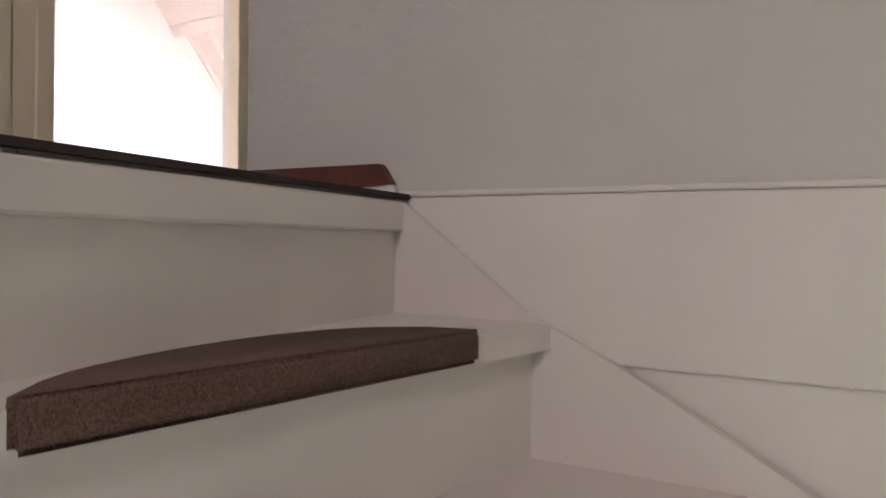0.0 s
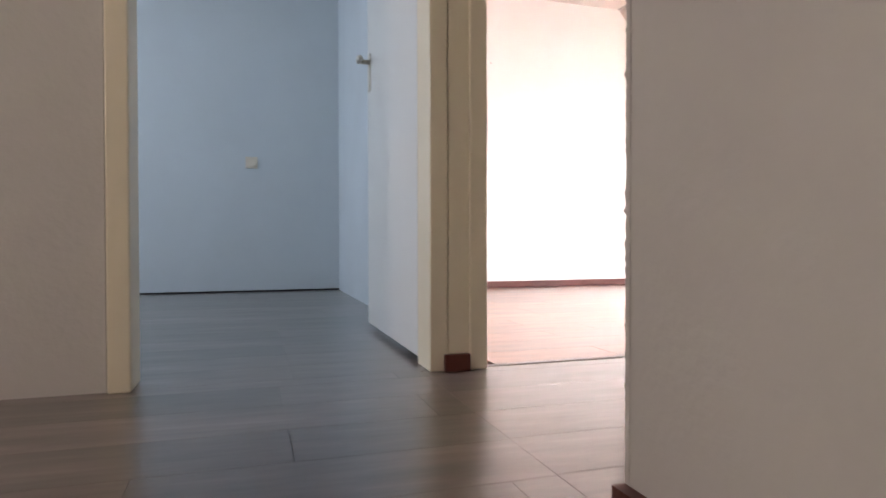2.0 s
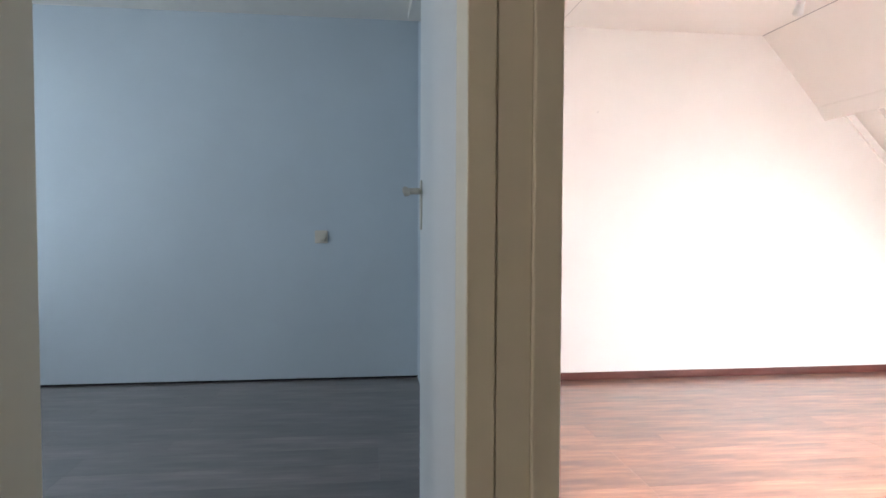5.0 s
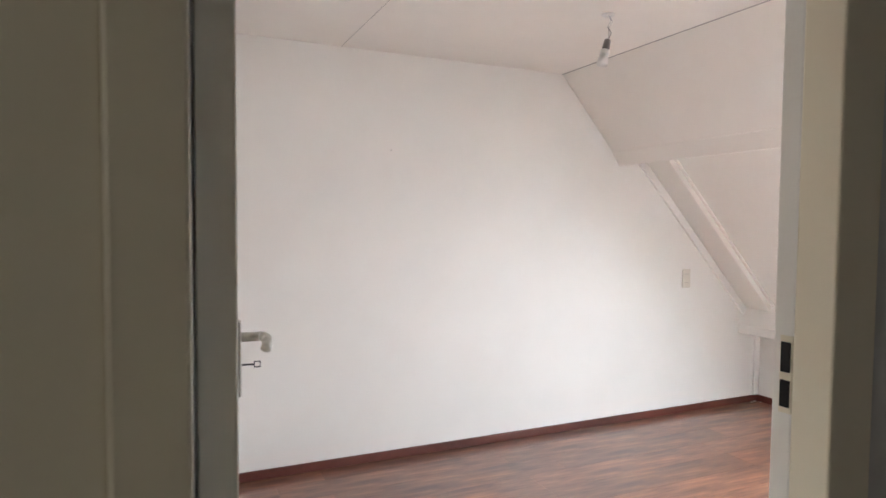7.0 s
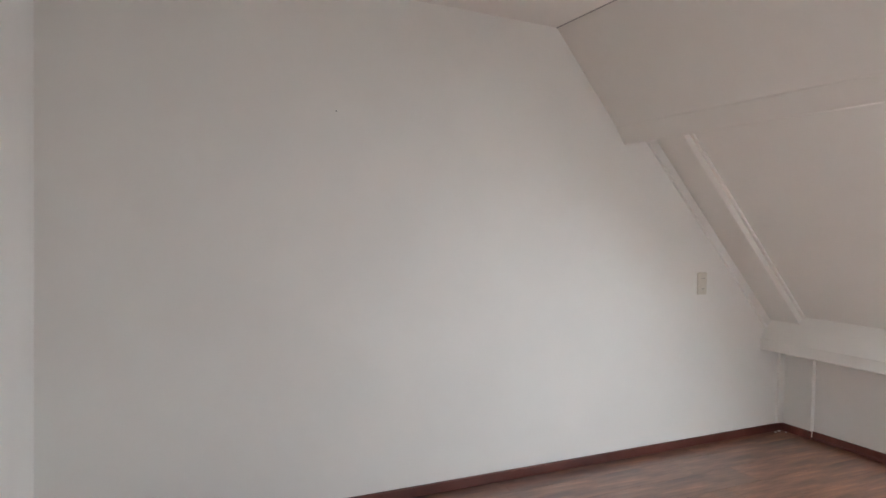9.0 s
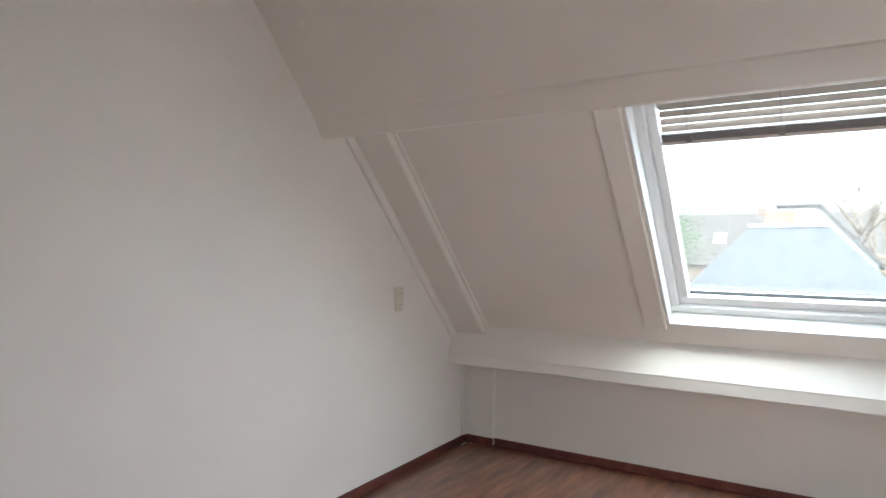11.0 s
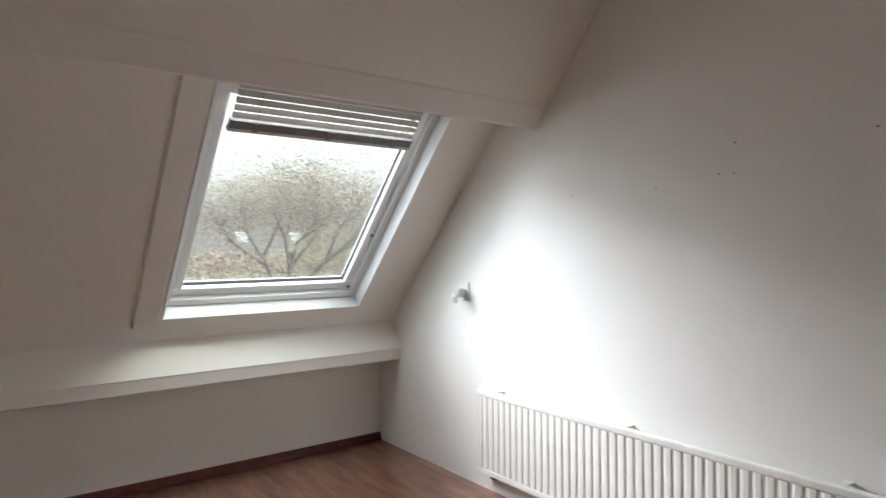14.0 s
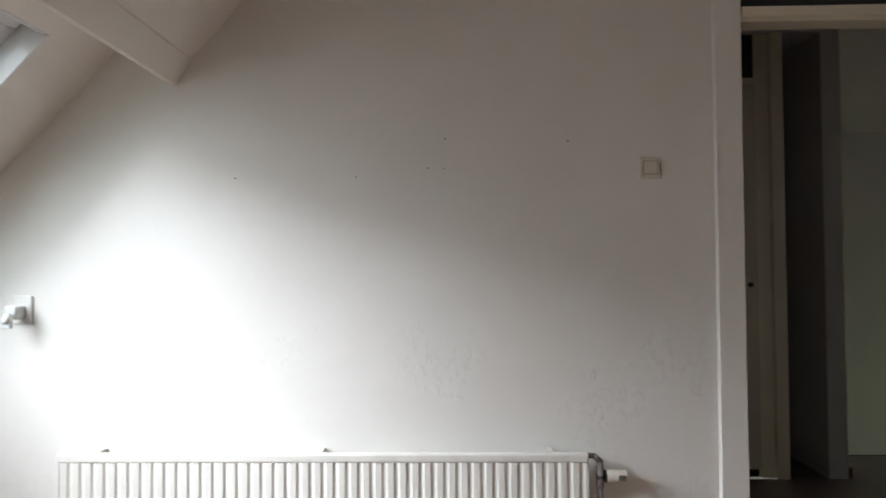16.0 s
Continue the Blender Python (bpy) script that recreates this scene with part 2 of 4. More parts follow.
def wall_holes(name, axis, lo, hi, a0, a1, z0, z1, holes, material):
    """A wall slab between lo and hi on its axis, from a0 to a1 along the other, with rectangular openings (a, a, z, z)."""
    cuts_a = sorted({a0, a1, *[h[0] for h in holes], *[h[1] for h in holes]})
    cuts_z = sorted({z0, z1, *[h[2] for h in holes], *[h[3] for h in holes]})
    bm = bmesh.new()
    for i in range(len(cuts_a) - 1):
        for j in range(len(cuts_z) - 1):
            ca, cz = (cuts_a[i] + cuts_a[i + 1]) / 2, (cuts_z[j] + cuts_z[j + 1]) / 2
            if any(h[0] < ca < h[1] and h[2] < cz < h[3] for h in holes):
                continue
            if axis == "y":
                add_box(bm, cuts_a[i], cuts_a[i + 1], lo, hi, cuts_z[j], cuts_z[j + 1])
            else:
                add_box(bm, lo, hi, cuts_a[i], cuts_a[i + 1], cuts_z[j], cuts_z[j + 1])
    bmesh.ops.remove_doubles(bm, verts=bm.verts[:], dist=1e-5)
    seen = {}
    for f in bm.faces[:]:
        seen.setdefault(tuple(round(c, 4) for c in f.calc_center_median()), []).append(f)
    bmesh.ops.delete(bm, geom=[f for fs in seen.values() if len(fs) > 1 for f in fs], context="FACES")
    return tagged(link(name, bm, material), "", "wall", kind="structure")


def structure(ob, label, category):
    return tagged(ob, label, category, kind="structure")


# ---------- plan ----------
W1_Y, W2_Y = 2.90, 0.188          # room A's long walls
KNEE_X = 4.245                    # knee wall under the roof window
W3_X = 0.04                       # partition to room B, room A side
CEIL_Z = 2.345
LAND_Y = 0.02                     # landing face of the wall with the two doors
A_L, A_R = -0.008, 0.858            # clear opening into room A
B_L, B_R = -0.97, -0.185            # clear opening into room B
HEAD = 1.96                       # underside of the door heads
FAR_Y = 3.085                     # room B's far wall
STAIR_X, CORNER_Y, EDGE_Y = -0.205, -1.005, -1.375


def slope_z(x):
    return 1.836 - 1.046 * (x - 3.083)


def slope_x(z):
    return 3.083 + (1.836 - z) / 1.046


# walls of room A
def gable(x0):
    """Outline of a cross wall that stays under the roof."""
    return [(x0, -0.02), (4.36, -0.02), (4.36, 0.7), (3.05, 2.07), (2.3, 2.9), (x0, 2.9)]


structure(link("wall_north", prism(gable(W3_X - 0.04), "y", W1_Y, W1_Y + 0.2), WALL), "long white plastered bedroom wall", "wall")
structure(link("wall_south", prism(gable(0.956), "y", 0.125, W2_Y), WALL_W2), "white bedroom wall with scuffed lumpy plaster", "wall")
structure(link("wall_south_head", box(-0.06, 0.954, 0.125, W2_Y - 0.005, 2.33, 2.9), WALL), "white wall above the door transom", "wall")
structure(link("wall_partition", box(-0.005, W3_X, 0.19, W1_Y + 0.18, -0.02, 2.9), WALL), "white partition wall between bedrooms", "wall")
structure(link("wall_knee", box(KNEE_X, KNEE_X + 0.12, W2_Y - 0.05, W1_Y + 0.05, -0.02, 0.8), WALL), "low white knee wall under the sloped roof", "wall")
# boxed wall plate above the knee wall
structure(link("trim_wall_plate", prism([(4.09, 0.79), (3.99, 0.621), (3.992, 0.612), (3.995, 0.556), (4.0, 0.55), (KNEE_X + 0.05, 0.55), (KNEE_X + 0.05, 0.79)], "y", W2_Y - 0.02, W1_Y + 0.02), WALL),
          "white boxed beam along the foot of the roof slope", "trim")
# flat ceiling, then the upper slope that ends in a boxed purlin
structure(link("ceiling", prism([(-0.1, CEIL_Z), (2.335, CEIL_Z), (2.75, 1.87), (2.752, 1.862), (2.808, 1.78), (2.818, 1.775), (2.9, 1.86), (3.1, 2.02), (2.75, 2.6), (-0.1, 2.6)], "y", W2_Y - 0.02, W1_Y + 0.02), CEIL),
          "white ceiling with a boxed purlin and upper slope", "ceiling")

# grey strip painted where the open seam lies in shade
structure(link("trim_ceiling_seam", box(2.331, 2.338, W2_Y, W1_Y, CEIL_Z - 0.003, CEIL_Z + 0.002), SEAM), "thin grey strip for the shaded seam between ceiling and slope", "trim")

structure(link("trim_ceiling_joint", box(0.874, 0.8755, W2_Y, W1_Y, CEIL_Z - 0.0015, CEIL_Z + 0.002), SEAM), "fine joint between ceiling boards", "trim")
# roof slope with the window's opening: laid in its own plane (u along y, v up the slope)
SL = Vector((-1.0, 0.0, 1.046)).normalized()
NRM = Vector((SL.z, 0.0, -SL.x))   # outwards
SLOPE = Matrix(((0, SL.x, NRM.x, slope_x(0.79)), (1, SL.y, NRM.y, 0), (0, SL.z, NRM.z, 0.79), (0, 0, 0, 1)))
WIN_Y0, WIN_Y1 = 0.476, 1.565
V0 = (0.893 - 0.79) / SL.z        # foot of the window opening along the slope
V1 = V0 + 1.33
VT = (1.9 - 0.79) / SL.z


def holed_slab(us, vs, n0, n1, m):
    """One slab with a rectangular hole in the middle cell of its three by three grid."""
    bm = bmesh.new()
    grid = [[[bm.verts.new(m @ Vector((u, v, n))) for v in vs] for u in us] for n in (n0, n1)]
    for i in range(3):
        for j in range(3):
            if (i, j) != (1, 1):
                for g in grid:
                    bm.faces.new((g[i][j], g[i + 1][j], g[i + 1][j + 1], g[i][j + 1]))
    rim = [(0, 0), (1, 0), (2, 0), (3, 0), (3, 1), (3, 2), (3, 3), (2, 3), (1, 3), (0, 3), (0, 2), (0, 1)]
    for ring in (rim, [(1, 1), (2, 1), (2, 2), (1, 2)]):
        for (a, b), (c, d) in zip(ring, ring[1:] + ring[:1]):
            bm.faces.new((grid[0][a][b], grid[0][c][d], grid[1][c][d], grid[1][a][b]))
    return bm


structure(link("ceiling_slope", holed_slab((W2_Y - 0.02, WIN_Y0, WIN_Y1, W1_Y + 0.02), (-0.05, V0, V1, VT + 0.2), 0, 0.2, SLOPE), CEIL), "white sloped attic ceiling", "ceiling")
# rafter casing beside the long wall, and the post below it
structure(link("trim_rafter", box(2.685, W1_Y + 0.01, -0.06, VT, -0.05, 0.02, 0.006, SLOPE), CEIL), "white boxed rafter beside the long wall", "trim")
structure(link("trim_rafter_lath", box(2.88, W1_Y + 0.01, -0.06, VT, -0.105, -0.052, 0.003, SLOPE), WALL), "white lath between rafter and long wall", "trim")
structure(link("trim_rafter_bead", box(2.665, 2.69, -0.02, VT, -0.012, 0.02, 0.004, SLOPE), CEIL), "white bead along the rafter", "trim")
structure(link("trim_knee_post", box(KNEE_X - 0.018, KNEE_X + 0.02, 2.69, W1_Y + 0.01, 0.0, 0.56, 0.004), WALL), "white boxed post at the knee wall", "trim")
structure(link("trim_post_bead", box(KNEE_X - 0.03, KNEE_X - 0.0185, 2.69, 2.712, 0.051, 0.551, 0.003), WALL), "white bead on the boxed post", "trim")
structure(link("trim_post_lath", box(KNEE_X - 0.075, KNEE_X - 0.0185, 2.885, W1_Y + 0.01, 0.051, 0.551, 0.003), WALL), "white lath in the corner of the long wall", "trim")
structure(link("trim_window_board", box(WIN_Y1 + 0.012, WIN_Y1 + 0.12, V0 - 0.035, VT, -0.014, 0.02, 0.004, SLOPE), CEIL), "white board beside the roof window", "trim")

# walls round the landing and room B
wall_holes("wall_landing", "y", LAND_Y, 0.118, -4.2, -0.02, -0.02, 2.9, [(B_L - 0.06, B_R + 0.055, -0.02, HEAD + 0.05)], LANDWALL)
structure(link("wall_landing_east", box(0.957, 2.4, 0.108, 0.124, -0.02, 2.9), LANDWALL), "grey-white landing wall beside the door", "wall")
structure(link("wall_landing_head", box(-0.015, 0.955, 0.03, 0.124, 2.33, 2.9), LANDWALL), "grey-white wall above the door", "wall")
structure(link("wall_far", box(-4.2, -0.006, FAR_Y, FAR_Y + 0.15, -0.02, 2.9), BLUEWALL), "pale blue-white far bedroom wall", "wall")
# made-up opening for room B's fill lamp
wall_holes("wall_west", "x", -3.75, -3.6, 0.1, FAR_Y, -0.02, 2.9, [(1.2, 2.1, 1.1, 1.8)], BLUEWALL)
structure(link("wall_back_partition", box(-0.02, -0.006, 0.12, FAR_Y, -0.02, 2.9), BLUEWALL), "pale blue-white partition wall", "wall")
structure(link("ceiling_back", box(-4.2, 0.03, 0.119, FAR_Y, 2.4, 2.6), CEIL), "white bedroom ceiling", "ceiling")
structure(link("ceiling_landing", box(-4.2, 2.4, -4.2, 0.125, 2.42, 2.6), CEIL), "white landing ceiling", "ceiling")
# stair wall, its end and the cupboard front
structure(link("wall_stair", box(STAIR_X, STAIR_X + 0.1, -4.0, CORNER_Y, -0.01, 2.5), LANDWALL), "grey-white textured stair wall", "wall")
rnd = random.Random(14)
verts, faces = [], []
for k in range(400):
    z = 0.06 + k * 0.00585
    o, q = rnd.uniform(0.0, 0.007) * rnd.random() ** 2, rnd.uniform(0.0, 0.003)
    verts += [(STAIR_X - 0.001 - q * 0.4, CORNER_Y - 0.012, z), (STAIR_X - 0.0005 - q * 0.5, CORNER_Y - 0.002 + o, z), (STAIR_X + 0.012, CORNER_Y + 0.0006 + o * 0.4, z), (STAIR_X + 0.004, CORNER_Y - 0.006, z)]
    if k:
        i = 4 * k
        faces += [(i - 4 + a, i - 4 + (a + 1) % 4, i + (a + 1) % 4, i + a) for a in range(4)]
me = bpy.data.meshes.new("trim_plaster_arris")
me.from_pydata(verts, [], faces + [(3, 2, 1, 0), (1596, 1597, 1598, 1599)])
me.materials.append(LANDWALL)
structure(new("trim_plaster_arris", me), "rough chipped plaster corner of the stair wall", "trim")
structure(link("wall_stair_lower", box(STAIR_X - 0.011, STAIR_X - 0.0005, -4.0, EDGE_Y - 0.005, -0.268, -0.004, 0.004), STAIRPAINT), "cream fascia along the stairwell", "wall")
structure(link("trim_stair_ledge", box(STAIR_X - 0.0135, STAIR_X - 0.0005, -4.0, EDGE_Y - 0.008, -0.0035, 0.007, 0.004), STAIRPAINT), "cream rounded ledge above the stair fascia", "trim")
structure(link("wall_stair_below", box(STAIR_X + 0.001, STAIR_X + 0.12, -4.0, EDGE_Y + 0.03, -2.7, -0.011), STAIRPAINT), "cream wall below the landing", "wall")
structure(link("wall_stairwell_south", box(-4.2, 2.4, -4.2, -4.0, -2.7, 2.5), LANDWALL), "grey-white wall closing the stairwell", "wall")
# made-up opening that holds the stairwell's fill lamp
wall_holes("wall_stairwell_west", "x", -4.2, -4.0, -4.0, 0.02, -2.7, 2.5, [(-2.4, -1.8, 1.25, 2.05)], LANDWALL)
structure(link("wall_east_landing", box(2.3, 2.4, -4.0, 0.108, -0.02, 2.5), LANDWALL), "grey-white landing end wall", "wall")
structure(link("wall_cupboard_head", box(STAIR_X + 0.1, 2.3, -1.72, CORNER_Y, 2.361, 2.5), LANDWALL), "grey-white wall over the cupboard", "wall")
structure(link("wall_recess_back", box(STAIR_X + 0.1, 0.1, -1.72, -1.62, 0.0, 2.36), LANDWALL), "grey-white back wall of the dark recess beside the cupboard", "wall")
structure(link("wall_recess_side", box(0.1, 0.14, -1.62, CORNER_Y - 0.061, 0.0, 2.36), LANDWALL), "grey-white side of the cupboard", "wall")
structure(link("wall_cupboard_east", box(0.98, 2.3, CORNER_Y - 0.1, CORNER_Y, 0.0, 2.5), LANDWALL), "grey-white wall past the cupboard", "wall")
structure(link("wall_hall_floor", box(-4.2, 2.4, -4.2, 0.02, -2.9, -2.7), SUBFLOOR), "dark hall floor below the stairs", "floor")


def frame_door(name, x0, x1, y0, y1, z1, face, label):
    f = tagged(new(name), label, "door frame", kind="structure")
    part("jamb", box(x0 - face, x0, y0, y1, 0, z1 + face, 0.004), FRAMEPAINT, f)
    part("jamb", box(x1, x1 + face, y0, y1, 0, z1 + face, 0.004), FRAMEPAINT, f)
    part("head", box(x0 + 0.001, x1 - 0.001, y0, y1, z1, z1 + 0.05, 0.004), FRAMEPAINT, f)
    return f


door_1 = tagged(new("door_1"), "cream painted wooden door frame with strike plate", "door frame", kind="structure")
part("jamb", box(A_L - 0.055, A_L, -0.004, 0.15, 0, 2.33, 0.004), FRAMEPAINT, door_1)
part("jamb", box(A_R, A_R + 0.097, 0.104, 0.168, 0, 2.33, 0.004), FRAMEPAINT, door_1)
# wall white blends it into the wall end and paints in its lit look
part("rebate_stop", box(A_R + 0.004, A_R + 0.0965, 0.1685, 0.205, 0, 2.33, 0.004), WALL, door_1, "rebate stop in the wall's white, lighter than the frame")
part("head", box(A_L + 0.001, A_R - 0.001, 0.104, 0.19, HEAD + 0.005, HEAD + 0.052, 0.004), FRAMEPAINT, door_1)
part("head_bead", box(A_L + 0.001, A_R - 0.001, 0.19, 0.2, HEAD + 0.02, HEAD + 0.055, 0.003), FRAMEPAINT, door_1)
part("transom_pane", box(A_L, A_R, 0.14, 0.146, HEAD + 0.052, 2.33), DARKGLASS, door_1, "dark glass transom pane")
for z0, z1 in ((1.165, 1.212), (1.11, 1.152)):
    part("strike_hole", box(A_R - 0.0015, A_R + 0.006, 0.172, 0.187, z0, z1), BLACK, door_1, "black lock hole")
part("strike_plate", box(A_R + 0.0015, A_R + 0.006, 0.1695, 0.19, 1.1, 1.222), FRAMEPAINT, door_1, "painted strike plate")
part("mullion_board", box(B_R + 0.0555, A_L - 0.0555, 0.004, LAND_Y - 0.0005, 0, 2.33, 0.002), FRAMEPAINT, door_1, "cream board between the two door frames")
door_2 = frame_door("door_2", B_L, B_R, 0.0, 0.14, HEAD, 0.055, "cream painted wooden door frame")


def door_leaf(name, hinge, angle, width, height, material, label, side, lever_label, key=True, gap=0.022):
    """A flush leaf in its own axes: x runs from the hinge to the free edge, y is its thickness; side is the face with the visible handle."""
    leaf = thing(name, label, "door")
    leaf.matrix_world = pose(*hinge, 0, 0, angle)
    part("panel", box(0, width, -0.019, 0.019, gap, height, 0.002), material, leaf)
    for s in (1, -1):
        fy = s * 0.019
        plate = part("handle_plate", box(width - 0.075, width - 0.037, fy, fy + s * 0.006, 1.02, 1.18, 0.003), ALU, leaf, "slim light metal back plate")
        cx = width - 0.056
        bm = tube([(cx, fy, 1.145), (cx, fy + s * 0.05, 1.145), (cx - 0.045, fy + s * 0.056, 1.147), (cx - 0.07, fy + s * 0.056, 1.142), (cx - 0.08, fy + s * 0.053, 1.132)], 0.0105)
        part("lever", bm, ALU, plate, lever_label, True)
    if key:
        bm = cyl((width - 0.056, side * 0.024, 1.085), (width - 0.056, side * 0.05, 1.085), 0.002, seg=8)
        part("key_shank", bm, DARKSTEEL, leaf, "dark key in the lock")
        bm = bmesh.new()
        for x0, x1, z0, z1 in ((0, 0, 0.005, 0.007), (0, 0, -0.007, -0.005)):
            add_box(bm, width - 0.056 - 0.0015, width - 0.056 + 0.0015, side * 0.05, side * 0.064, 1.085 + z0, 1.085 + z1)
        for e0, e1 in ((0.05, 0.052), (0.062, 0.064)):
            add_box(bm, width - 0.0575, width - 0.0545, side * e0, side * e1, 1.08, 1.09)
        part("key_bow", bm, DARKSTEEL, leaf, "square key bow")
    return leaf


door_leaf("door_leaf", (0.02, 0.158, 0), 84.0, 0.8, 1.955, DOORPAINT, "cream gloss painted flush door, standing open", -1, "light lever handle")
door_leaf("door_leaf", (B_R + 0.019, 0.142, 0), 90.0, 0.83, 1.955, WHITEDOOR, "white painted flush door, standing open", 1, "small steel lever handle", key=False)

# unseen opaque panels that keep sun and sky out behind the two fill lamps
structure(link("fill_backing_back_room", box(-3.92, -3.86, 1.0, 2.3, 0.95, 1.95), WINWHITE), "white opaque panel shutting out daylight behind the back room's fill lamp", "window")
structure(link("fill_backing_stairwell", box(-4.25, -4.203, -2.6, -1.6, 1.05, 2.2), WINWHITE), "white opaque panel shutting out daylight behind the stairwell's fill lamp", "window")

# cupboard on the landing
cup = thing("cupboard_door", "cream cupboard door with dark transom pane in a wooden frame", "door")
CY = CORNER_Y
part("post", box(0.1, 0.165, CY - 0.06, CY + 0.012, 0, 2.36, 0.004), FRAMEPAINT, cup)
part("stile", box(0.1655, 0.24, CY - 0.06, CY - 0.012, 0, 2.36, 0.003), FRAMEPAINT, cup)
part("post", box(0.92, 0.98, CY - 0.06, CY + 0.012, 0, 2.36, 0.004), FRAMEPAINT, cup)
part("rail", box(0.241, 0.919, CY - 0.06, CY + 0.01, 2.08, 2.12, 0.003), FRAMEPAINT, cup)
part("leaf", box(0.244, 0.916, CY - 0.03, CY + 0.004, 0.05, 2.078, 0.003), DOORPAINT, cup)
part("transom_pane", box(0.241, 0.919, CY - 0.03, CY - 0.024, 2.12, 2.36), DARKGLASS, cup, "dark glass transom pane")
part("kick_board", box(0.241, 0.919, CY - 0.055, CY - 0.035, 0, 0.05), SUBFLOOR, cup)
part("knob", cyl((0.29, CY + 0.004, 1.02), (0.29, CY + 0.022, 1.02), 0.012), DARKSTEEL, cup, "dark round knob", True)

# floor slabs under the planks
structure(link("floor", box(-0.1, 4.4, 0.03, 2.95, -0.2, -0.012), SUBFLOOR), "bedroom floor of red-brown laminate planks", "floor")
structure(link("floor_back", box(-3.7, 0.03, 0.031, 3.1, -0.2, -0.012), SUBFLOOR), "back bedroom floor of grey-brown laminate planks", "floor")
structure(link("floor_landing", box(-3.9, -0.101, EDGE_Y, 0.03, -0.2, -0.012), SUBFLOOR), "landing floor of grey-brown laminate planks", "floor")
structure(link("floor_landing_east", box(-0.1, 2.3, CORNER_Y, 0.029, -0.2, -0.012), SUBFLOOR), "landing floor of grey-brown laminate planks by the cupboard", "floor")
structure(link("floor_recess", box(STAIR_X + 0.1, 0.1, -1.62, CORNER_Y - 0.0005, -0.2, 0), WOOD_L), "dark laminate floor of the recess", "floor")
structure(link("trim_threshold", box(A_L, A_R, 0.024, 0.05, -0.012, 0.002, 0.001), GREYPIPE), "thin grey threshold strip", "trim")

# skirtings
structure(link("baseboard_north", box(W3_X, KNEE_X - 0.018, W1_Y - 0.014, W1_Y, 0, 0.05, 0.004), SKIRT), "red-brown wooden skirting", "baseboard")
structure(link("baseboard_knee", box(KNEE_X - 0.014, KNEE_X, W2_Y, 2.69, 0, 0.05, 0.004), SKIRT), "dark red-brown wooden skirting", "baseboard")
structure(link("baseboard_knee_post", box(KNEE_X - 0.032, KNEE_X - 0.018, 2.69, W1_Y - 0.014, 0, 0.05, 0.003), SKIRT), "dark red-brown skirting round the post", "baseboard")
structure(link("baseboard_knee_bead", box(KNEE_X - 0.028, KNEE_X - 0.0145, W2_Y, 2.688, 0, 0.016, 0.005), SKIRT), "thin red-brown bead along the skirting", "baseboard")
structure(link("baseboard_post", box(-0.143, -0.064, LAND_Y - 0.033, LAND_Y, 0, 0.05, 0.003), SKIRT), "short red-brown skirting block between the doors", "baseboard")
structure(link("baseboard_stair", prism([(-1.004, 0.004), (-1.004, 0.058), (-1.345, 0.058), (-1.352, 0.05), (-1.362, 0.034), (-1.372, 0.02), (-1.3, 0.016)], "x", STAIR_X - 0.02, STAIR_X), SKIRT), "broken red-brown skirting at the stair head", "baseboard")
structure(link("trim_plaster_patch", prism([(-1.3, 0.0), (-1.3, 0.016), (-1.37, 0.02), (-1.378, 0.006), (-1.36, 0.0)], "x", STAIR_X - 0.016, STAIR_X - 0.001), PLASTERBIT), "white raw plaster patch under broken skirting", "trim")
# no skirting here: a black strip stands in for the shaded crack
structure(link("gap_strip_far", box(-3.6, 0.02, FAR_Y - 0.004, FAR_Y, 0, 0.012), BLACK), "black strip painted for the shaded gap at the far wall's foot", "baseboard")

# ---------- stairs ----------
structure(link("trim_landing_nosing", box(-3.9, STAIR_X - 0.03, EDGE_Y - 0.03, EDGE_Y, -0.066, -0.0125, 0.005), STAIRPAINT), "cream landing nosing board", "trim")
structure(link("trim_landing_edge", box(-3.9, STAIR_X, EDGE_Y - 0.032, EDGE_Y - 0.021, -0.008, 0.001, 0.001), SUBFLOOR), "dark edge strip of the landing floor", "trim")
PIVOT = Vector((-1.2, -1.40))
LEVELS = (-0.209, -0.425, -0.635, -0.845, -1.055, -1.265)
NOSE = (-16, -31, -49, -77, -102, -128)


def reach(deg):
    """The point where a nosing line from the pivot meets the outer stair walls."""
    a = radians(deg)
    d = Vector((math.cos(a), math.sin(a)))
    s = min((STAIR_X - 0.03 - PIVOT.x) / d.x if d.x > 1e-6 else 9, (-2.6 - PIVOT.y) / d.y if d.y < -1e-6 else 9)
    return PIVOT + d * s


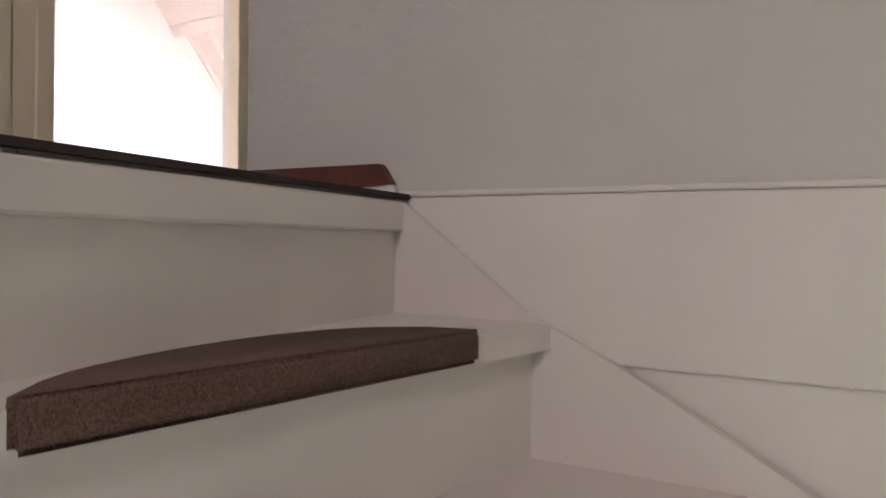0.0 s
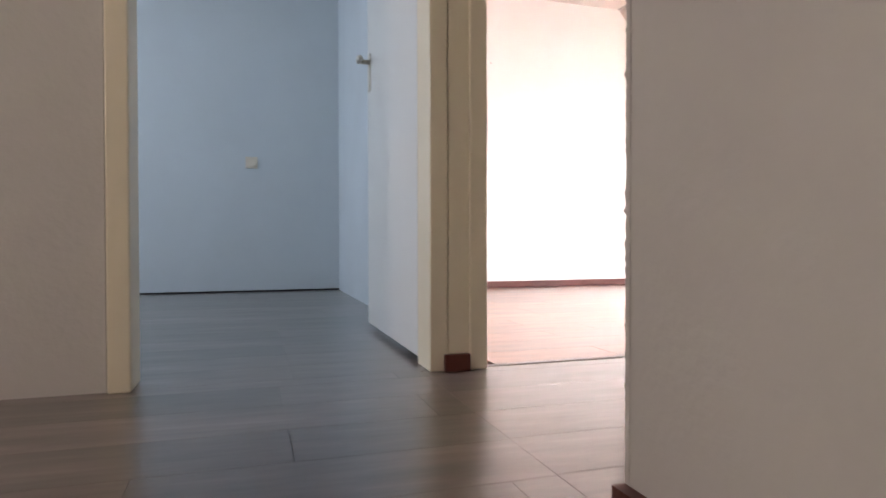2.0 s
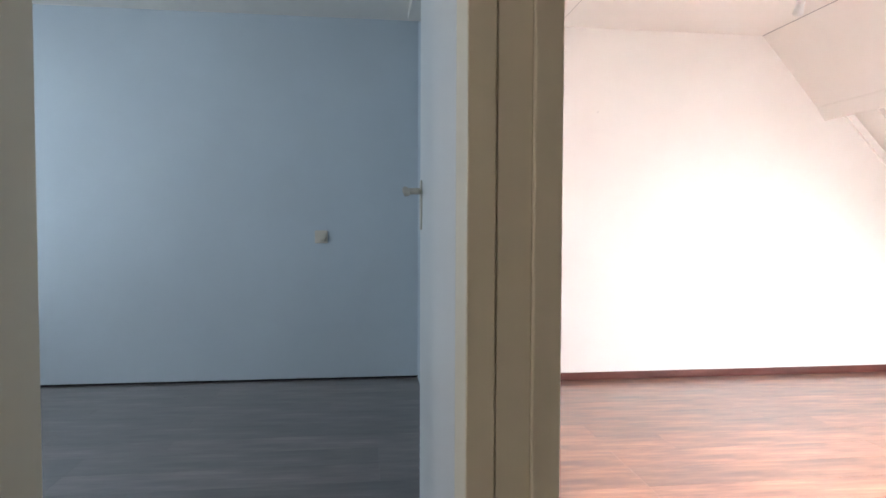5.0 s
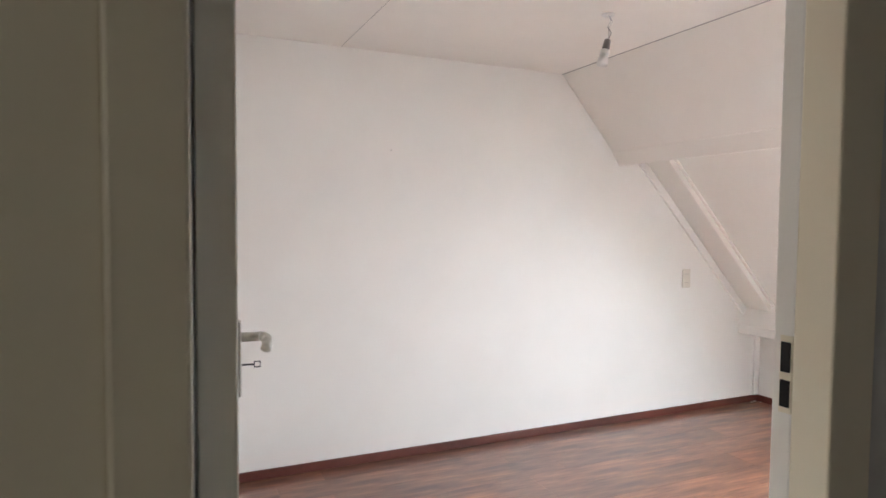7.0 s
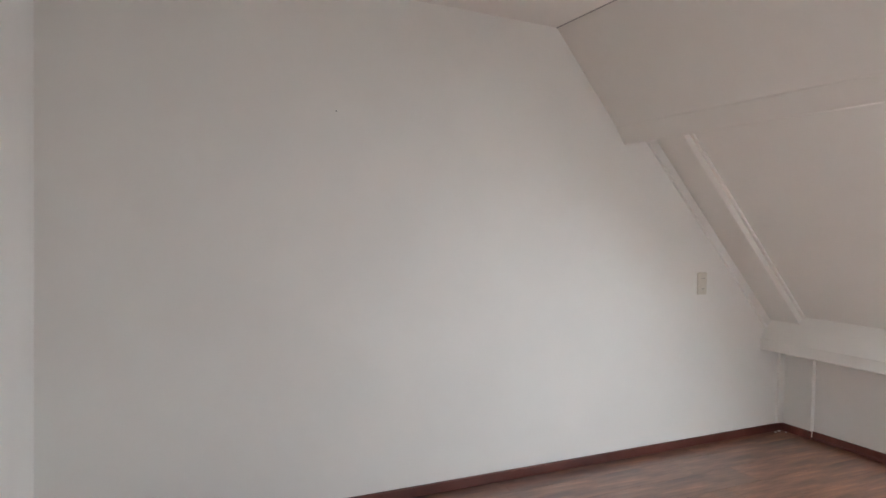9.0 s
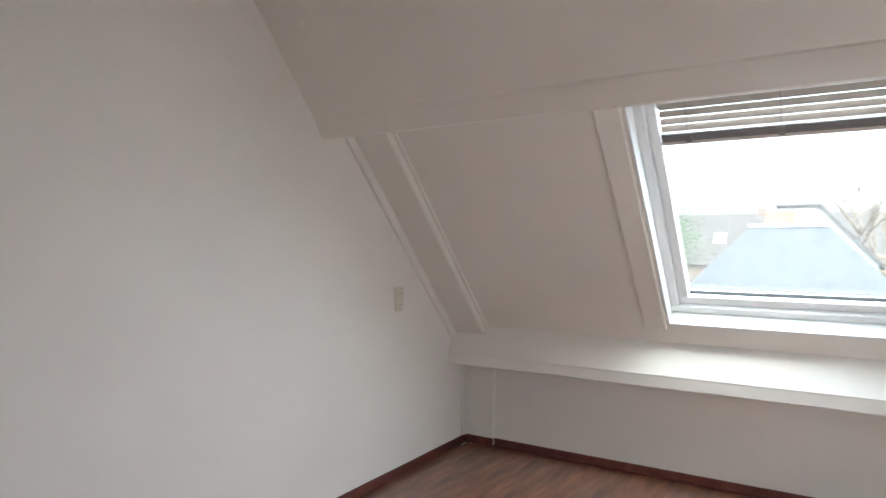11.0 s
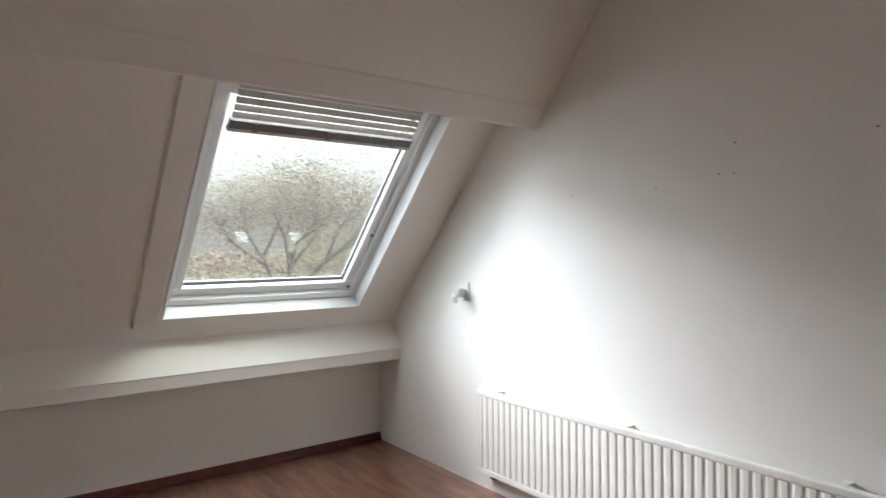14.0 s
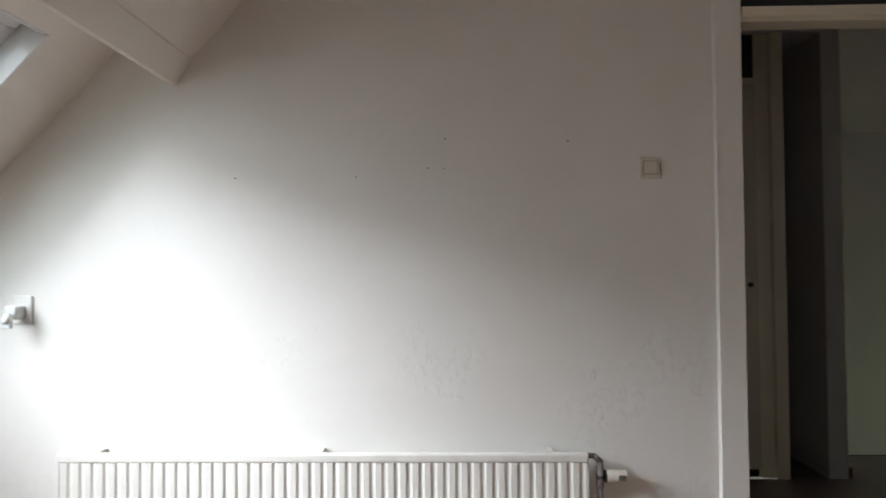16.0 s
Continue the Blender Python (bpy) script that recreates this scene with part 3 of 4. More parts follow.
CORNER = Vector((STAIR_X - 0.03, -2.6))
prev = None
for i, (z, deg) in enumerate(zip(LEVELS, NOSE)):
    step = thing("stair_step", "cream painted winder step with riser", "stair step", "winding stair")
    outer = reach(deg)
    back = [Vector((STAIR_X - 0.03, EDGE_Y - 0.0125)), Vector((PIVOT.x, EDGE_Y - 0.0125))] if i == 0 else [reach(NOSE[i - 1] + 3), PIVOT + Vector((0, 0.02))]
    ring = [PIVOT + Vector((0, -0.001)), outer]
    if i and (outer.x < STAIR_X - 0.04) != (back[0].x < STAIR_X - 0.04):
        ring.append(CORNER)
    ring += back
    part("tread", prism([tuple(p) for p in ring], "z", z - 0.04, z), STAIRPAINT, step)
    a = radians(deg)
    nrm = Vector((-math.sin(a), math.cos(a)))
    base = [PIVOT + nrm * 0.03, outer + nrm * 0.03, outer + nrm * 0.045, PIVOT + nrm * 0.045]
    part("riser", prism([tuple(p) for p in base], "z", z - 0.215, z - 0.04), STAIRPAINT, step)
    if i < 2:
        # half-moon stair mat that wraps the nosing
        d = Vector((math.cos(a), math.sin(a)))
        lo, hi = 0.29, 0.29 + 0.53
        n = 18
        top = []
        for k in range(n + 1):
            f = k / n
            depth = 0.145 * (math.sin(math.pi * f) ** 0.5) * (0.75 + 0.35 * f)
            top.append(PIVOT + d * (lo + (hi - lo) * f) + nrm * depth)
        front = [PIVOT + d * hi - nrm * 0.002, PIVOT + d * lo - nrm * 0.002]
        bm = prism([tuple(p) for p in top + front], "z", z, z + 0.009)
        es = [e for e in bm.edges if all(v.co.z > z + 0.005 for v in e.verts) and (e.verts[0].co.xy - PIVOT).dot(nrm) + (e.verts[1].co.xy - PIVOT).dot(nrm) > 0.004]
        bmesh.ops.bevel(bm, geom=es, offset=0.005, segments=2, affect="EDGES")
        fr = [PIVOT + d * lo - nrm * 0.010, PIVOT + d * hi - nrm * 0.010, PIVOT + d * hi + nrm * 0.004, PIVOT + d * lo + nrm * 0.004]
        mat = tagged(link("stair_mat", bm, CARPET, smooth=True), "thick brown carpet stair mat wrapped round the nosing", "stair mat", "stair mats")
        bm = prism([tuple(p) for p in fr], "z", z - 0.036, z + 0.0095)
        bmesh.ops.bevel(bm, geom=bm.edges[:], offset=0.007, segments=3, affect="EDGES")
        part("mat_lip", bm, CARPET, mat, smooth=True)
structure(link("trim_riser_top", box(-3.9, STAIR_X - 0.03, EDGE_Y - 0.012, EDGE_Y - 0.001, -0.2105, -0.066), STAIRPAINT), "cream top riser", "trim")
structure(link("trim_stringer", prism([(EDGE_Y + 0.02, 0.0), (-1.40, -0.012), (-1.635, -0.195), (-1.79, -0.272), (-2.05, -0.42), (-2.6, -0.7), (-2.6, -1.1), (-2.0, -0.75), (EDGE_Y + 0.02, -0.3)], "x", STAIR_X - 0.03, STAIR_X - 0.006), STAIRPAINT), "cream stair string along the wall", "trim")

# ---------- roof window ----------
win = tagged(new("window_1"), "white wooden roof window in the slope, closed", "roof window", kind="structure")
uy0, uy1 = WIN_Y0, WIN_Y1
part("reveal_foot", box(uy0, uy1, V0, V0 + 0.012, -0.006, 0.16, 0.003, SLOPE), WINWHITE, win)
part("reveal_side", box(uy0, uy0 + 0.012, V0 + 0.012, V1, -0.006, 0.16, 0.003, SLOPE), WINWHITE, win)
part("reveal_side", box(uy1 - 0.012, uy1, V0 + 0.012, V1, -0.006, 0.16, 0.003, SLOPE), WINWHITE, win)
part("reveal_head", box(uy0, uy1, V1 - 0.012, V1, 0.0, 0.16, 0.003, SLOPE), WINWHITE, win)
a0, a1, b0, b1 = uy0 + 0.012, uy1 - 0.012, V0 + 0.012, V1 - 0.012
for nm, q in (("frame_foot", (a0, a1, b0, b0 + 0.045)), ("frame_head", (a0, a1, b1 - 0.045, b1)), ("frame_side", (a0, a0 + 0.04, b0 + 0.045, b1 - 0.045)), ("frame_side", (a1 - 0.04, a1, b0 + 0.045, b1 - 0.045))):
    part(nm, box(*q, 0.075, 0.17, 0.004, SLOPE), WINWHITE, win)
c0, c1, d0, d1 = a0 + 0.043, a1 - 0.043, b0 + 0.049, b1 - 0.049
sash = part("sash", box(c0, c1, d0, d0 + 0.05, 0.095, 0.155, 0.006, SLOPE), WINWHITE, win)
part("sash_side", box(c0, c0 + 0.045, d0 + 0.05, d1, 0.095, 0.155, 0.006, SLOPE), WINWHITE, win)
part("sash_side", box(c1 - 0.045, c1, d0 + 0.05, d1, 0.095, 0.155, 0.006, SLOPE), WINWHITE, win)
part("sash_head", box(c0 + 0.045, c1 - 0.045, d1 - 0.05, d1, 0.095, 0.155, 0.006, SLOPE), WINWHITE, win)
part("gasket", box(c0 + 0.045, c1 - 0.045, d0 + 0.05, d0 + 0.055, 0.122, 0.14, 0, SLOPE), BLACK, win, "black glazing gasket")
part("gasket", box(c0 + 0.045, c0 + 0.05, d0 + 0.055, d1 - 0.05, 0.122, 0.14, 0, SLOPE), BLACK, win, "black glazing gasket")
pane = part("glass_pane", box(c0 + 0.045, c1 - 0.045, d0 + 0.055, d1 - 0.05, 0.134, 0.14, 0, SLOPE), GLASS, win, "glass pane with a pale veil over the bright view")
pane.visible_shadow = False
for v in (d0 + 0.02, d0 + 0.42):
    part("catch", cyl(SLOPE @ Vector((c0 + 0.012, v, 0.098)), SLOPE @ Vector((c0 + 0.012, v, 0.084)), 0.007, seg=10), DARKSTEEL, win, "small dark catch")

# venetian blind, drawn up to the head of the window
blind = thing("venetian_blind", "beige venetian blind drawn up at the window head, grey-brown bottom rail", "blind")
s0, s1 = c0 + 0.05, c1 - 0.05
RAIL_V = 1.24
for k in range(8):
    v = RAIL_V + 0.05 + k * 0.034
    part("slat", box(s0 + 0.008, s1 - 0.008, v - 0.016, v + 0.010, 0.070, 0.073, 0, SLOPE @ Matrix.Translation((0, v, 0.07)) @ pose(0, 0, 0, 24, 0, 0) @ Matrix.Translation((0, -v, -0.07))), SLAT, blind)
rail = part("bottom_rail", box(s0, s1, RAIL_V - 0.03, RAIL_V - 0.013, 0.06, 0.09, 0.003, SLOPE), SLAT, blind)
for k in range(6):
    part("stacked_slat", box(s0 + 0.004, s1 - 0.004, RAIL_V - 0.012 + k * 0.0065, RAIL_V - 0.008 + k * 0.0065, 0.058, 0.088, 0, SLOPE), RAIL, blind)
for u in (s0 + 0.11, (s0 + s1) / 2, s1 - 0.11):
    part("cord", cyl(SLOPE @ Vector((u, RAIL_V - 0.02, 0.056)), SLOPE @ Vector((u, V1 - 0.06, 0.062)), 0.0012, seg=6), RAIL, blind)
    part("cord_clip", box(u - 0.012, u + 0.012, RAIL_V - 0.016, RAIL_V + 0.022, 0.05, 0.059, 0.002, SLOPE), RAIL, blind)

# ---------- radiator ----------
RX0, RX1, RZ0, RZ1 = 1.405, 3.19, 0.1, 0.518
rad = thing("radiator", "long low white panel radiator with vertical channels on the wall", "radiator", at=(0, 0, 0))
YF = W2_Y + 0.062
n = 43
pitch = (RX1 - RX0 - 0.03) / n
w = pitch * 0.34
prof = [(0, YF - 0.002), (w * 0.25, YF - 0.0042), (w * 0.75, YF - 0.0042), (w, YF - 0.002), (w + 0.004, YF), (pitch - 0.004, YF), (pitch, YF - 0.002), (pitch, YF - 0.022), (0, YF - 0.022)]
rib = part("channel", prism(prof, "z", RZ0 + 0.03, RZ1 - 0.03), RADWHITE, rad)
rib.location.x = RX0 + 0.015
for k in range(1, n):
    ob = new("channel", rib.data)
    ob.parent, ob.location = rad, (RX0 + 0.015 + k * pitch, 0, 0)
part("top_edge", box(RX0, RX1, YF - 0.024, YF + 0.0005, RZ1 - 0.03, RZ1, 0.006), RADWHITE, rad)
part("bottom_edge", box(RX0, RX1, YF - 0.024, YF + 0.001, RZ0, RZ0 + 0.03, 0.006), RADWHITE, rad)
for x in (RX0, RX1 - 0.015):
    part("side_edge", box(x, x + 0.015, YF - 0.024, YF, RZ0 + 0.03, RZ1 - 0.03, 0.003), RADWHITE, rad)
for x in (1.53, 2.3, 3.06):
    part("bracket", box(x - 0.011, x + 0.011, W2_Y, YF - 0.016, RZ1 - 0.002, RZ1 + 0.0045, 0.0015), RADWHITE, rad)
part("bottom_bracket", box(3.06, 3.1, W2_Y, YF - 0.01, RZ0 - 0.012, RZ0, 0.002), DARKSTEEL, rad)
part("valve_pipe", tube([(RX0 + 0.02, YF - 0.02, RZ1 - 0.012), (RX0 - 0.02, YF - 0.02, RZ1 - 0.012), (RX0 - 0.04, YF - 0.02, RZ1 - 0.03), (RX0 - 0.04, YF - 0.02, RZ1 - 0.11), (RX0 - 0.04, YF - 0.02, 0.0)], 0.0095), GREYPIPE, rad, "grey pipe bend", True)
valve = part("valve_body", cyl((RX0 - 0.028, YF - 0.02, RZ1 - 0.08), (RX0 - 0.062, YF - 0.02, RZ1 - 0.08), 0.013), DARKSTEEL, rad, "dark valve body", True)
bm = cyl((RX0 - 0.06, YF - 0.02, RZ1 - 0.08), (RX0 - 0.125, YF - 0.02, RZ1 - 0.08), 0.0215, 0.0195, 20)
part("thermostat_knob", bm, CREAM, valve, "cream thermostat knob", False)
for k in range(10):
    a = 2 * math.pi * k / 10
    part("knob_ridge", box(RX0 - 0.12, RX0 - 0.085, YF - 0.0215, YF - 0.0185, RZ1 - 0.08 + 0.019, RZ1 - 0.08 + 0.0225, 0, Matrix.Translation((0, YF - 0.02, RZ1 - 0.08)) @ Matrix.Rotation(a, 4, "X") @ Matrix.Translation((0, -(YF - 0.02), -(RZ1 - 0.08)))), CREAM, valve)

part("knob_collar", cyl((RX0 - 0.056, YF - 0.02, RZ1 - 0.08), (RX0 - 0.064, YF - 0.02, RZ1 - 0.08), 0.02, seg=20), BLACK, valve, "dark collar", True)
for k in range(4):
    x = RX0 - 0.1 - k * 0.006
    part("knob_vent", box(x, x + 0.0025, YF + 0.0004, YF + 0.003, RZ1 - 0.088, RZ1 - 0.07), BLACK, valve, "dark vent slot")
part("valve_tee", cyl((RX0 - 0.04, YF - 0.02, RZ1 - 0.115), (RX0 - 0.04, YF - 0.02, RZ1 - 0.05), 0.0125), GREYPIPE, rad, "grey valve tee", True)

# ---------- sockets and switch ----------
def wall_plate(name, label, category, m, w, h, material):
    ob = thing(name, label, category)
    ob.matrix_world = m
    part("plate", box(-w / 2, w / 2, -0.009, 0, -h / 2, h / 2, 0.004), material, ob)
    return ob


sw = wall_plate("light_switch", "cream square rocker light switch on the white wall", "light switch", pose(1.173, W2_Y, 1.469, 0, 0, 180), 0.074, 0.074, CREAM)
# grey plate draws the shade between rocker and cover
part("rocker_gap", box(-0.0245, 0.0245, -0.0098, -0.008, -0.0235, 0.0235), GREYPIPE, sw, "grey plate painted for the shaded gap round the rocker")
part("rocker", box(-0.023, 0.023, -0.0135, -0.008, -0.022, 0.022, 0.002), CREAM, sw)
so = wall_plate("wall_socket", "cream double wall socket beside the roof slope", "wall socket", pose(3.445, W1_Y, 0.988, 0, 0, 0), 0.075, 0.135, CREAM)
for z in (-0.032, 0.032):
    part("socket_face", cyl((0, -0.0085, z), (0, -0.0105, z), 0.021, seg=20), CREAM, so)
    for x in (-0.009, 0.009):
        part("pin_hole", cyl((x, -0.0102, z), (x, -0.0112, z), 0.0026, seg=8), BLACK, so)
s2 = wall_plate("wall_socket", "white wall socket above the radiator", "wall socket", pose(3.345, W2_Y, 1.0, 0, 0, 180), 0.07, 0.1, WHITEPL)
ad = thing("plug_adapter", "clear and white plug-in adapter in the wall socket", "plug adapter")
ad.matrix_world = pose(3.352, W2_Y + 0.009, 0.992, 0, 0, 180)
part("body", box(-0.02, 0.022, -0.052, 0, -0.022, 0.024, 0.007), CLEARPL, ad, "clear grey plastic body")
part("plug", cyl((0, -0.05, -0.012), (0, -0.075, -0.03), 0.017, 0.012), WHITEPL, ad, "white plug", True)
part("hook", box(-0.012, 0.016, -0.07, -0.052, -0.05, -0.026, 0.004), CLEARPL, ad, "clear hook")
s3 = wall_plate("wall_socket", "cream wall socket on the pale blue wall", "wall socket", pose(-0.663, FAR_Y, 0.957, 0, 0, 0), 0.085, 0.085, CREAM)
part("socket_face", cyl((0, -0.0085, 0), (0, -0.02, 0), 0.028, seg=20), CREAM, s3)
# nails and nail holes
for x, y, z, s in ((1.45, W2_Y, 1.565, 1), (1.87, W2_Y, 1.579, 1), (1.875, W2_Y, 1.475, 0.8), (1.93, W2_Y, 1.478, 0.8), (2.18, W2_Y, 1.45, 0.7), (2.6, W2_Y, 1.45, 0.7), (1.166, W1_Y, 1.795, -1)):
    d = 1 if s > 0 else -1
    tagged(link("nail", cyl((x, y - d * 0.002, z), (x, y + d * 0.004, z), 0.0028 * abs(s), seg=8), DARKSTEEL), "small dark nail in the white wall", "nail", "nails")

# plaster crumbs left at the foot of the corner
for x, y, w in ((4.17, 2.872, 0.03), (4.13, 2.868, 0.022), (4.195, 2.84, 0.02)):
    bm = bmesh.new()
    bmesh.ops.create_icosphere(bm, subdivisions=1, radius=w / 2, matrix=Matrix.Translation((x, y, w * 0.17)) @ Matrix.Diagonal((1, 0.6, 0.36, 1)))
    tagged(link("plaster_crumb", bm, PLASTERBIT), "small white plaster crumb on the floor", "debris", "plaster crumbs")

# ---------- bare lamp holder on its wires ----------
lh = thing("pendant_lamp_holder", "bare white lamp holder hanging on loose ceiling wires", "pendant lamp")
LX, LY, LZ = 1.84, 1.843, 2.196
wire = [(LX, LY, CEIL_Z), (LX + 0.012, LY - 0.006, CEIL_Z - 0.03), (LX + 0.004, LY + 0.008, CEIL_Z - 0.055), (LX + 0.02, LY, CEIL_Z - 0.08), (LX + 0.006, LY, CEIL_Z - 0.11), (LX, LY, LZ + 0.025)]
part("wire", tube(wire, 0.0018, 6), COPPER, lh, "thin twisted wire")
part("wire", tube([(p[0] + 0.01, p[1] + 0.004, p[2]) for p in wire[:3]] + wire[4:], 0.0015, 6), COPPER, lh, "thin twisted wire")
part("socket_shell", cyl((LX, LY, LZ + 0.03), (LX - 0.018, LY - 0.006, LZ - 0.02), 0.015, 0.018), GREYPIPE, lh, "grey lamp socket", True)
part("socket_ring", cyl((LX - 0.018, LY - 0.006, LZ - 0.02), (LX - 0.026, LY - 0.008, LZ - 0.042), 0.021, 0.021), WHITEPL, lh, "white ring", True)
part("bulb", cyl((LX - 0.026, LY - 0.008, LZ - 0.042), (LX - 0.04, LY - 0.013, LZ - 0.085), 0.02, 0.026), WHITEPL, lh, "small white bulb", True)
part("ceiling_rose", cyl((LX, LY, CEIL_Z), (LX, LY, CEIL_Z - 0.006), 0.03), WHITEPL, lh, "", True)

# ---------- outdoors ----------
GRASS = plain("winter_grass", (0.07, 0.085, 0.04), 0.9, var=0.3, scale=0.4)
ROOFTILE = plain("grey_brown_roof_tiles", (0.06, 0.053, 0.05), 0.8, var=0.25, scale=3)
FLATROOF = plain("grey_bitumen_roof", (0.06, 0.065, 0.075), 0.8, var=0.12, scale=1.2)
BRICK = plain("red_brown_brick", (0.12, 0.09, 0.075), 0.85, var=0.2, scale=4)
CHIMNEY = plain("red_brown_chimney_brick", (0.26, 0.12, 0.09), 0.85, var=0.2, scale=4)
FARWHITE = plain("far_white_paint", (0.4, 0.4, 0.39), 0.6)
FARGLASS = plain("far_window_glass", (0.2, 0.21, 0.22), 0.2)
BARK = plain("grey_brown_bark", (0.13, 0.1, 0.075), 0.9, var=0.25, scale=6)
LEAF = plain("yellow_green_leaves", (0.18, 0.165, 0.085), 0.8, var=0.35, scale=0.7)
LEAFR = plain("russet_leaves", (0.2, 0.15, 0.1), 0.8, var=0.35, scale=0.7)
EVERGREEN = plain("dark_evergreen_leaves", (0.06, 0.09, 0.045), 0.8, var=0.3, scale=0.7)
GZ = -5.6
structure(link("ground", box(-300, 900, -600, 600, GZ - 0.5, GZ), GRASS), "grassy ground between the houses", "ground")


def row_house(name, x0, x1, y0, y1, eaves, ridge, label, windows):
    h = thing(name, label, "house")
    part("wall", box(x0, x1, y0, y1, GZ, GZ + eaves), BRICK, h, "brick walls")
    xm = (x0 + x1) / 2
    part("roof", prism([(x0 - 0.4, GZ + eaves - 0.1), (xm, GZ + ridge), (x1 + 0.4, GZ + eaves - 0.1)], "y", y0 - 0.2, y1 + 0.2), ROOFTILE, h, "grey-brown tiled gable roof")
    k = (ridge - eaves) / (xm - x0 + 0.4)
    for i in range(windows):
        y = y0 + (i + 0.5) * (y1 - y0) / windows
        m = Matrix.Translation((x0 + 2.0, y, GZ + eaves + 2.4 * k)) @ Matrix.Rotation(-math.atan(k), 4, "Y")
        w = part("roof_window", box(-0.7, 0.7, -0.5, 0.5, -0.1, 0.1, 0, m), FARWHITE, h, "white framed roof window")
        part("pane", box(-0.6, 0.6, -0.4, 0.4, 0.1, 0.115, 0, m), FARGLASS, w)
        for z in (1.0, 3.7):
            v = part("window", box(x0 - 0.05, x0 + 0.05, y - 1.1, y + 1.1, GZ + z, GZ + z + 1.4), FARWHITE, h, "white window frame")
            part("pane", box(x0 - 0.07, x0 - 0.051, y - 1.0, y + 1.0, GZ + z + 0.1, GZ + z + 1.3), FARGLASS, v)
    for i in range(max(1, windows // 2)):
        y = y0 + (i + 0.3) * (y1 - y0) / max(1, windows // 2)
        part("chimney", box(xm - 0.3, xm + 0.3, y - 0.35, y + 0.35, GZ + ridge - 0.6, GZ + ridge + 0.5), BRICK, h, "brick chimney")
    return h


row_house("row_house", 62, 71, -16, 34, 6.0, 10.8, "far row house with grey-brown tiled roof and white roof windows", 7)
row_house("row_house", 63, 72, -64, -16.6, 6.0, 10.8, "far row house with grey-brown tiled roof and brick walls", 8)
hip = thing("neighbour_house", "near house with a grey hipped roof", "house")
part("wall", box(28, 36, -2.2, 6.2, GZ, GZ + 4.6), BRICK, hip, "brick walls")
bm = bmesh.new()
eav = [bm.verts.new(q) for q in ((27.6, -2.6, GZ + 4.5), (36.4, -2.6, GZ + 4.5), (36.4, 6.6, GZ + 4.5), (27.6, 6.6, GZ + 4.5))]
rdg = [bm.verts.new(q) for q in ((32, 0.6, GZ + 8.2), (32, 3.6, GZ + 8.2))]
for q in ((eav[0], eav[1], rdg[0]), (eav[1], eav[2], rdg[1], rdg[0]), (eav[2], eav[3], rdg[1]), (eav[3], eav[0], rdg[0], rdg[1]), tuple(eav)):
    bm.faces.new(q)
part("roof", bm, FLATROOF, hip, "grey hipped roof")
# white colour stands in for the glossy light line on the ridge
part("ridge_cap", prism([(31.8, GZ + 8.12), (32.0, GZ + 8.26), (32.2, GZ + 8.12)], "y", 0.5, 3.7), FARWHITE, hip, "ridge cap, white for the light it catches")
part("chimney", box(33.2, 34.2, 1.9, 3.1, GZ + 6.4, GZ + 8.9), CHIMNEY, hip, "red-brown brick chimney")
white = thing("neighbour_house", "white rendered gabled house behind the hipped roof", "house")
part("wall", prism([(-1.8, GZ), (-1.8, GZ + 6.6), (0.9, GZ + 9.6), (3.0, GZ + 9.6), (3.0, GZ)], "x", 41, 48), FARWHITE, white, "white rendered walls")
part("roof", prism([(-2.1, GZ + 6.35), (0.85, GZ + 9.75), (3.1, GZ + 9.75), (3.1, GZ + 9.61), (0.95, GZ + 9.61), (-2.1, GZ + 6.1)], "x", 40.8, 48.2), ROOFTILE, white, "grey-brown roof")
for y in (-0.4, 1.6):
    w = part("window", box(40.95, 41.0, y - 0.5, y + 0.5, GZ + 5.0, GZ + 6.3), FARWHITE, white, "white window frame")
    part("pane", box(40.93, 40.949, y - 0.42, y + 0.42, GZ + 5.08, GZ + 6.22), FARGLASS, w)


def tree(name, x, y, height, spread, leaf, count, label, seed, bare=0.4):
    rnd = random.Random(seed)
    tr = thing(name, label, "tree")
    bm = bmesh.new()
    tips = []

    def limb(a, d, length, r, depth):
        b = a + d * length
        add_cyl(bm, a, b, r, r * 0.62, 7)
        tips.append((b, depth))
        if depth == 0:
            return
        for _ in range(3 if depth > 1 else 4):
            nd = (d + Vector((rnd.uniform(-1, 1), rnd.uniform(-1, 1), rnd.uniform(-0.25, 0.7))) * 0.8).normalized()
            limb(a + d * length * rnd.uniform(0.65, 1.0), nd, length * rnd.uniform(0.6, 0.8), r * 0.55, depth - 1)

    limb(Vector((x, y, GZ)), Vector((0, 0, 1)), height * 0.36, height * 0.022, 4)
    part("trunk", bm, BARK, tr, "grey-brown trunk and limbs")
    ends = [p for p, d in tips if d <= 1]
    verts, faces = [], []
    for _ in range(count):
        p = rnd.choice(ends) + Vector((rnd.gauss(0, 1), rnd.gauss(0, 1), rnd.gauss(0, 0.8))) * spread
        s = rnd.uniform(0.025, 0.06)
        e = Euler((rnd.uniform(0, 6), rnd.uniform(0, 6), rnd.uniform(0, 6))).to_matrix()
        k = len(verts)
        verts += [p + e @ Vector(q) * s for q in ((-1, 0, 0), (0, -0.5, 0.1), (1, 0, 0), (0, 0.5, 0.1))]
        faces.append((k, k + 1, k + 2, k + 3))
    me = bpy.data.meshes.new("crown")
    me.from_pydata(verts, [], faces)
    me.materials.append(leaf)
    cr = new("crown", me)
    cr.parent = tr
    return tr


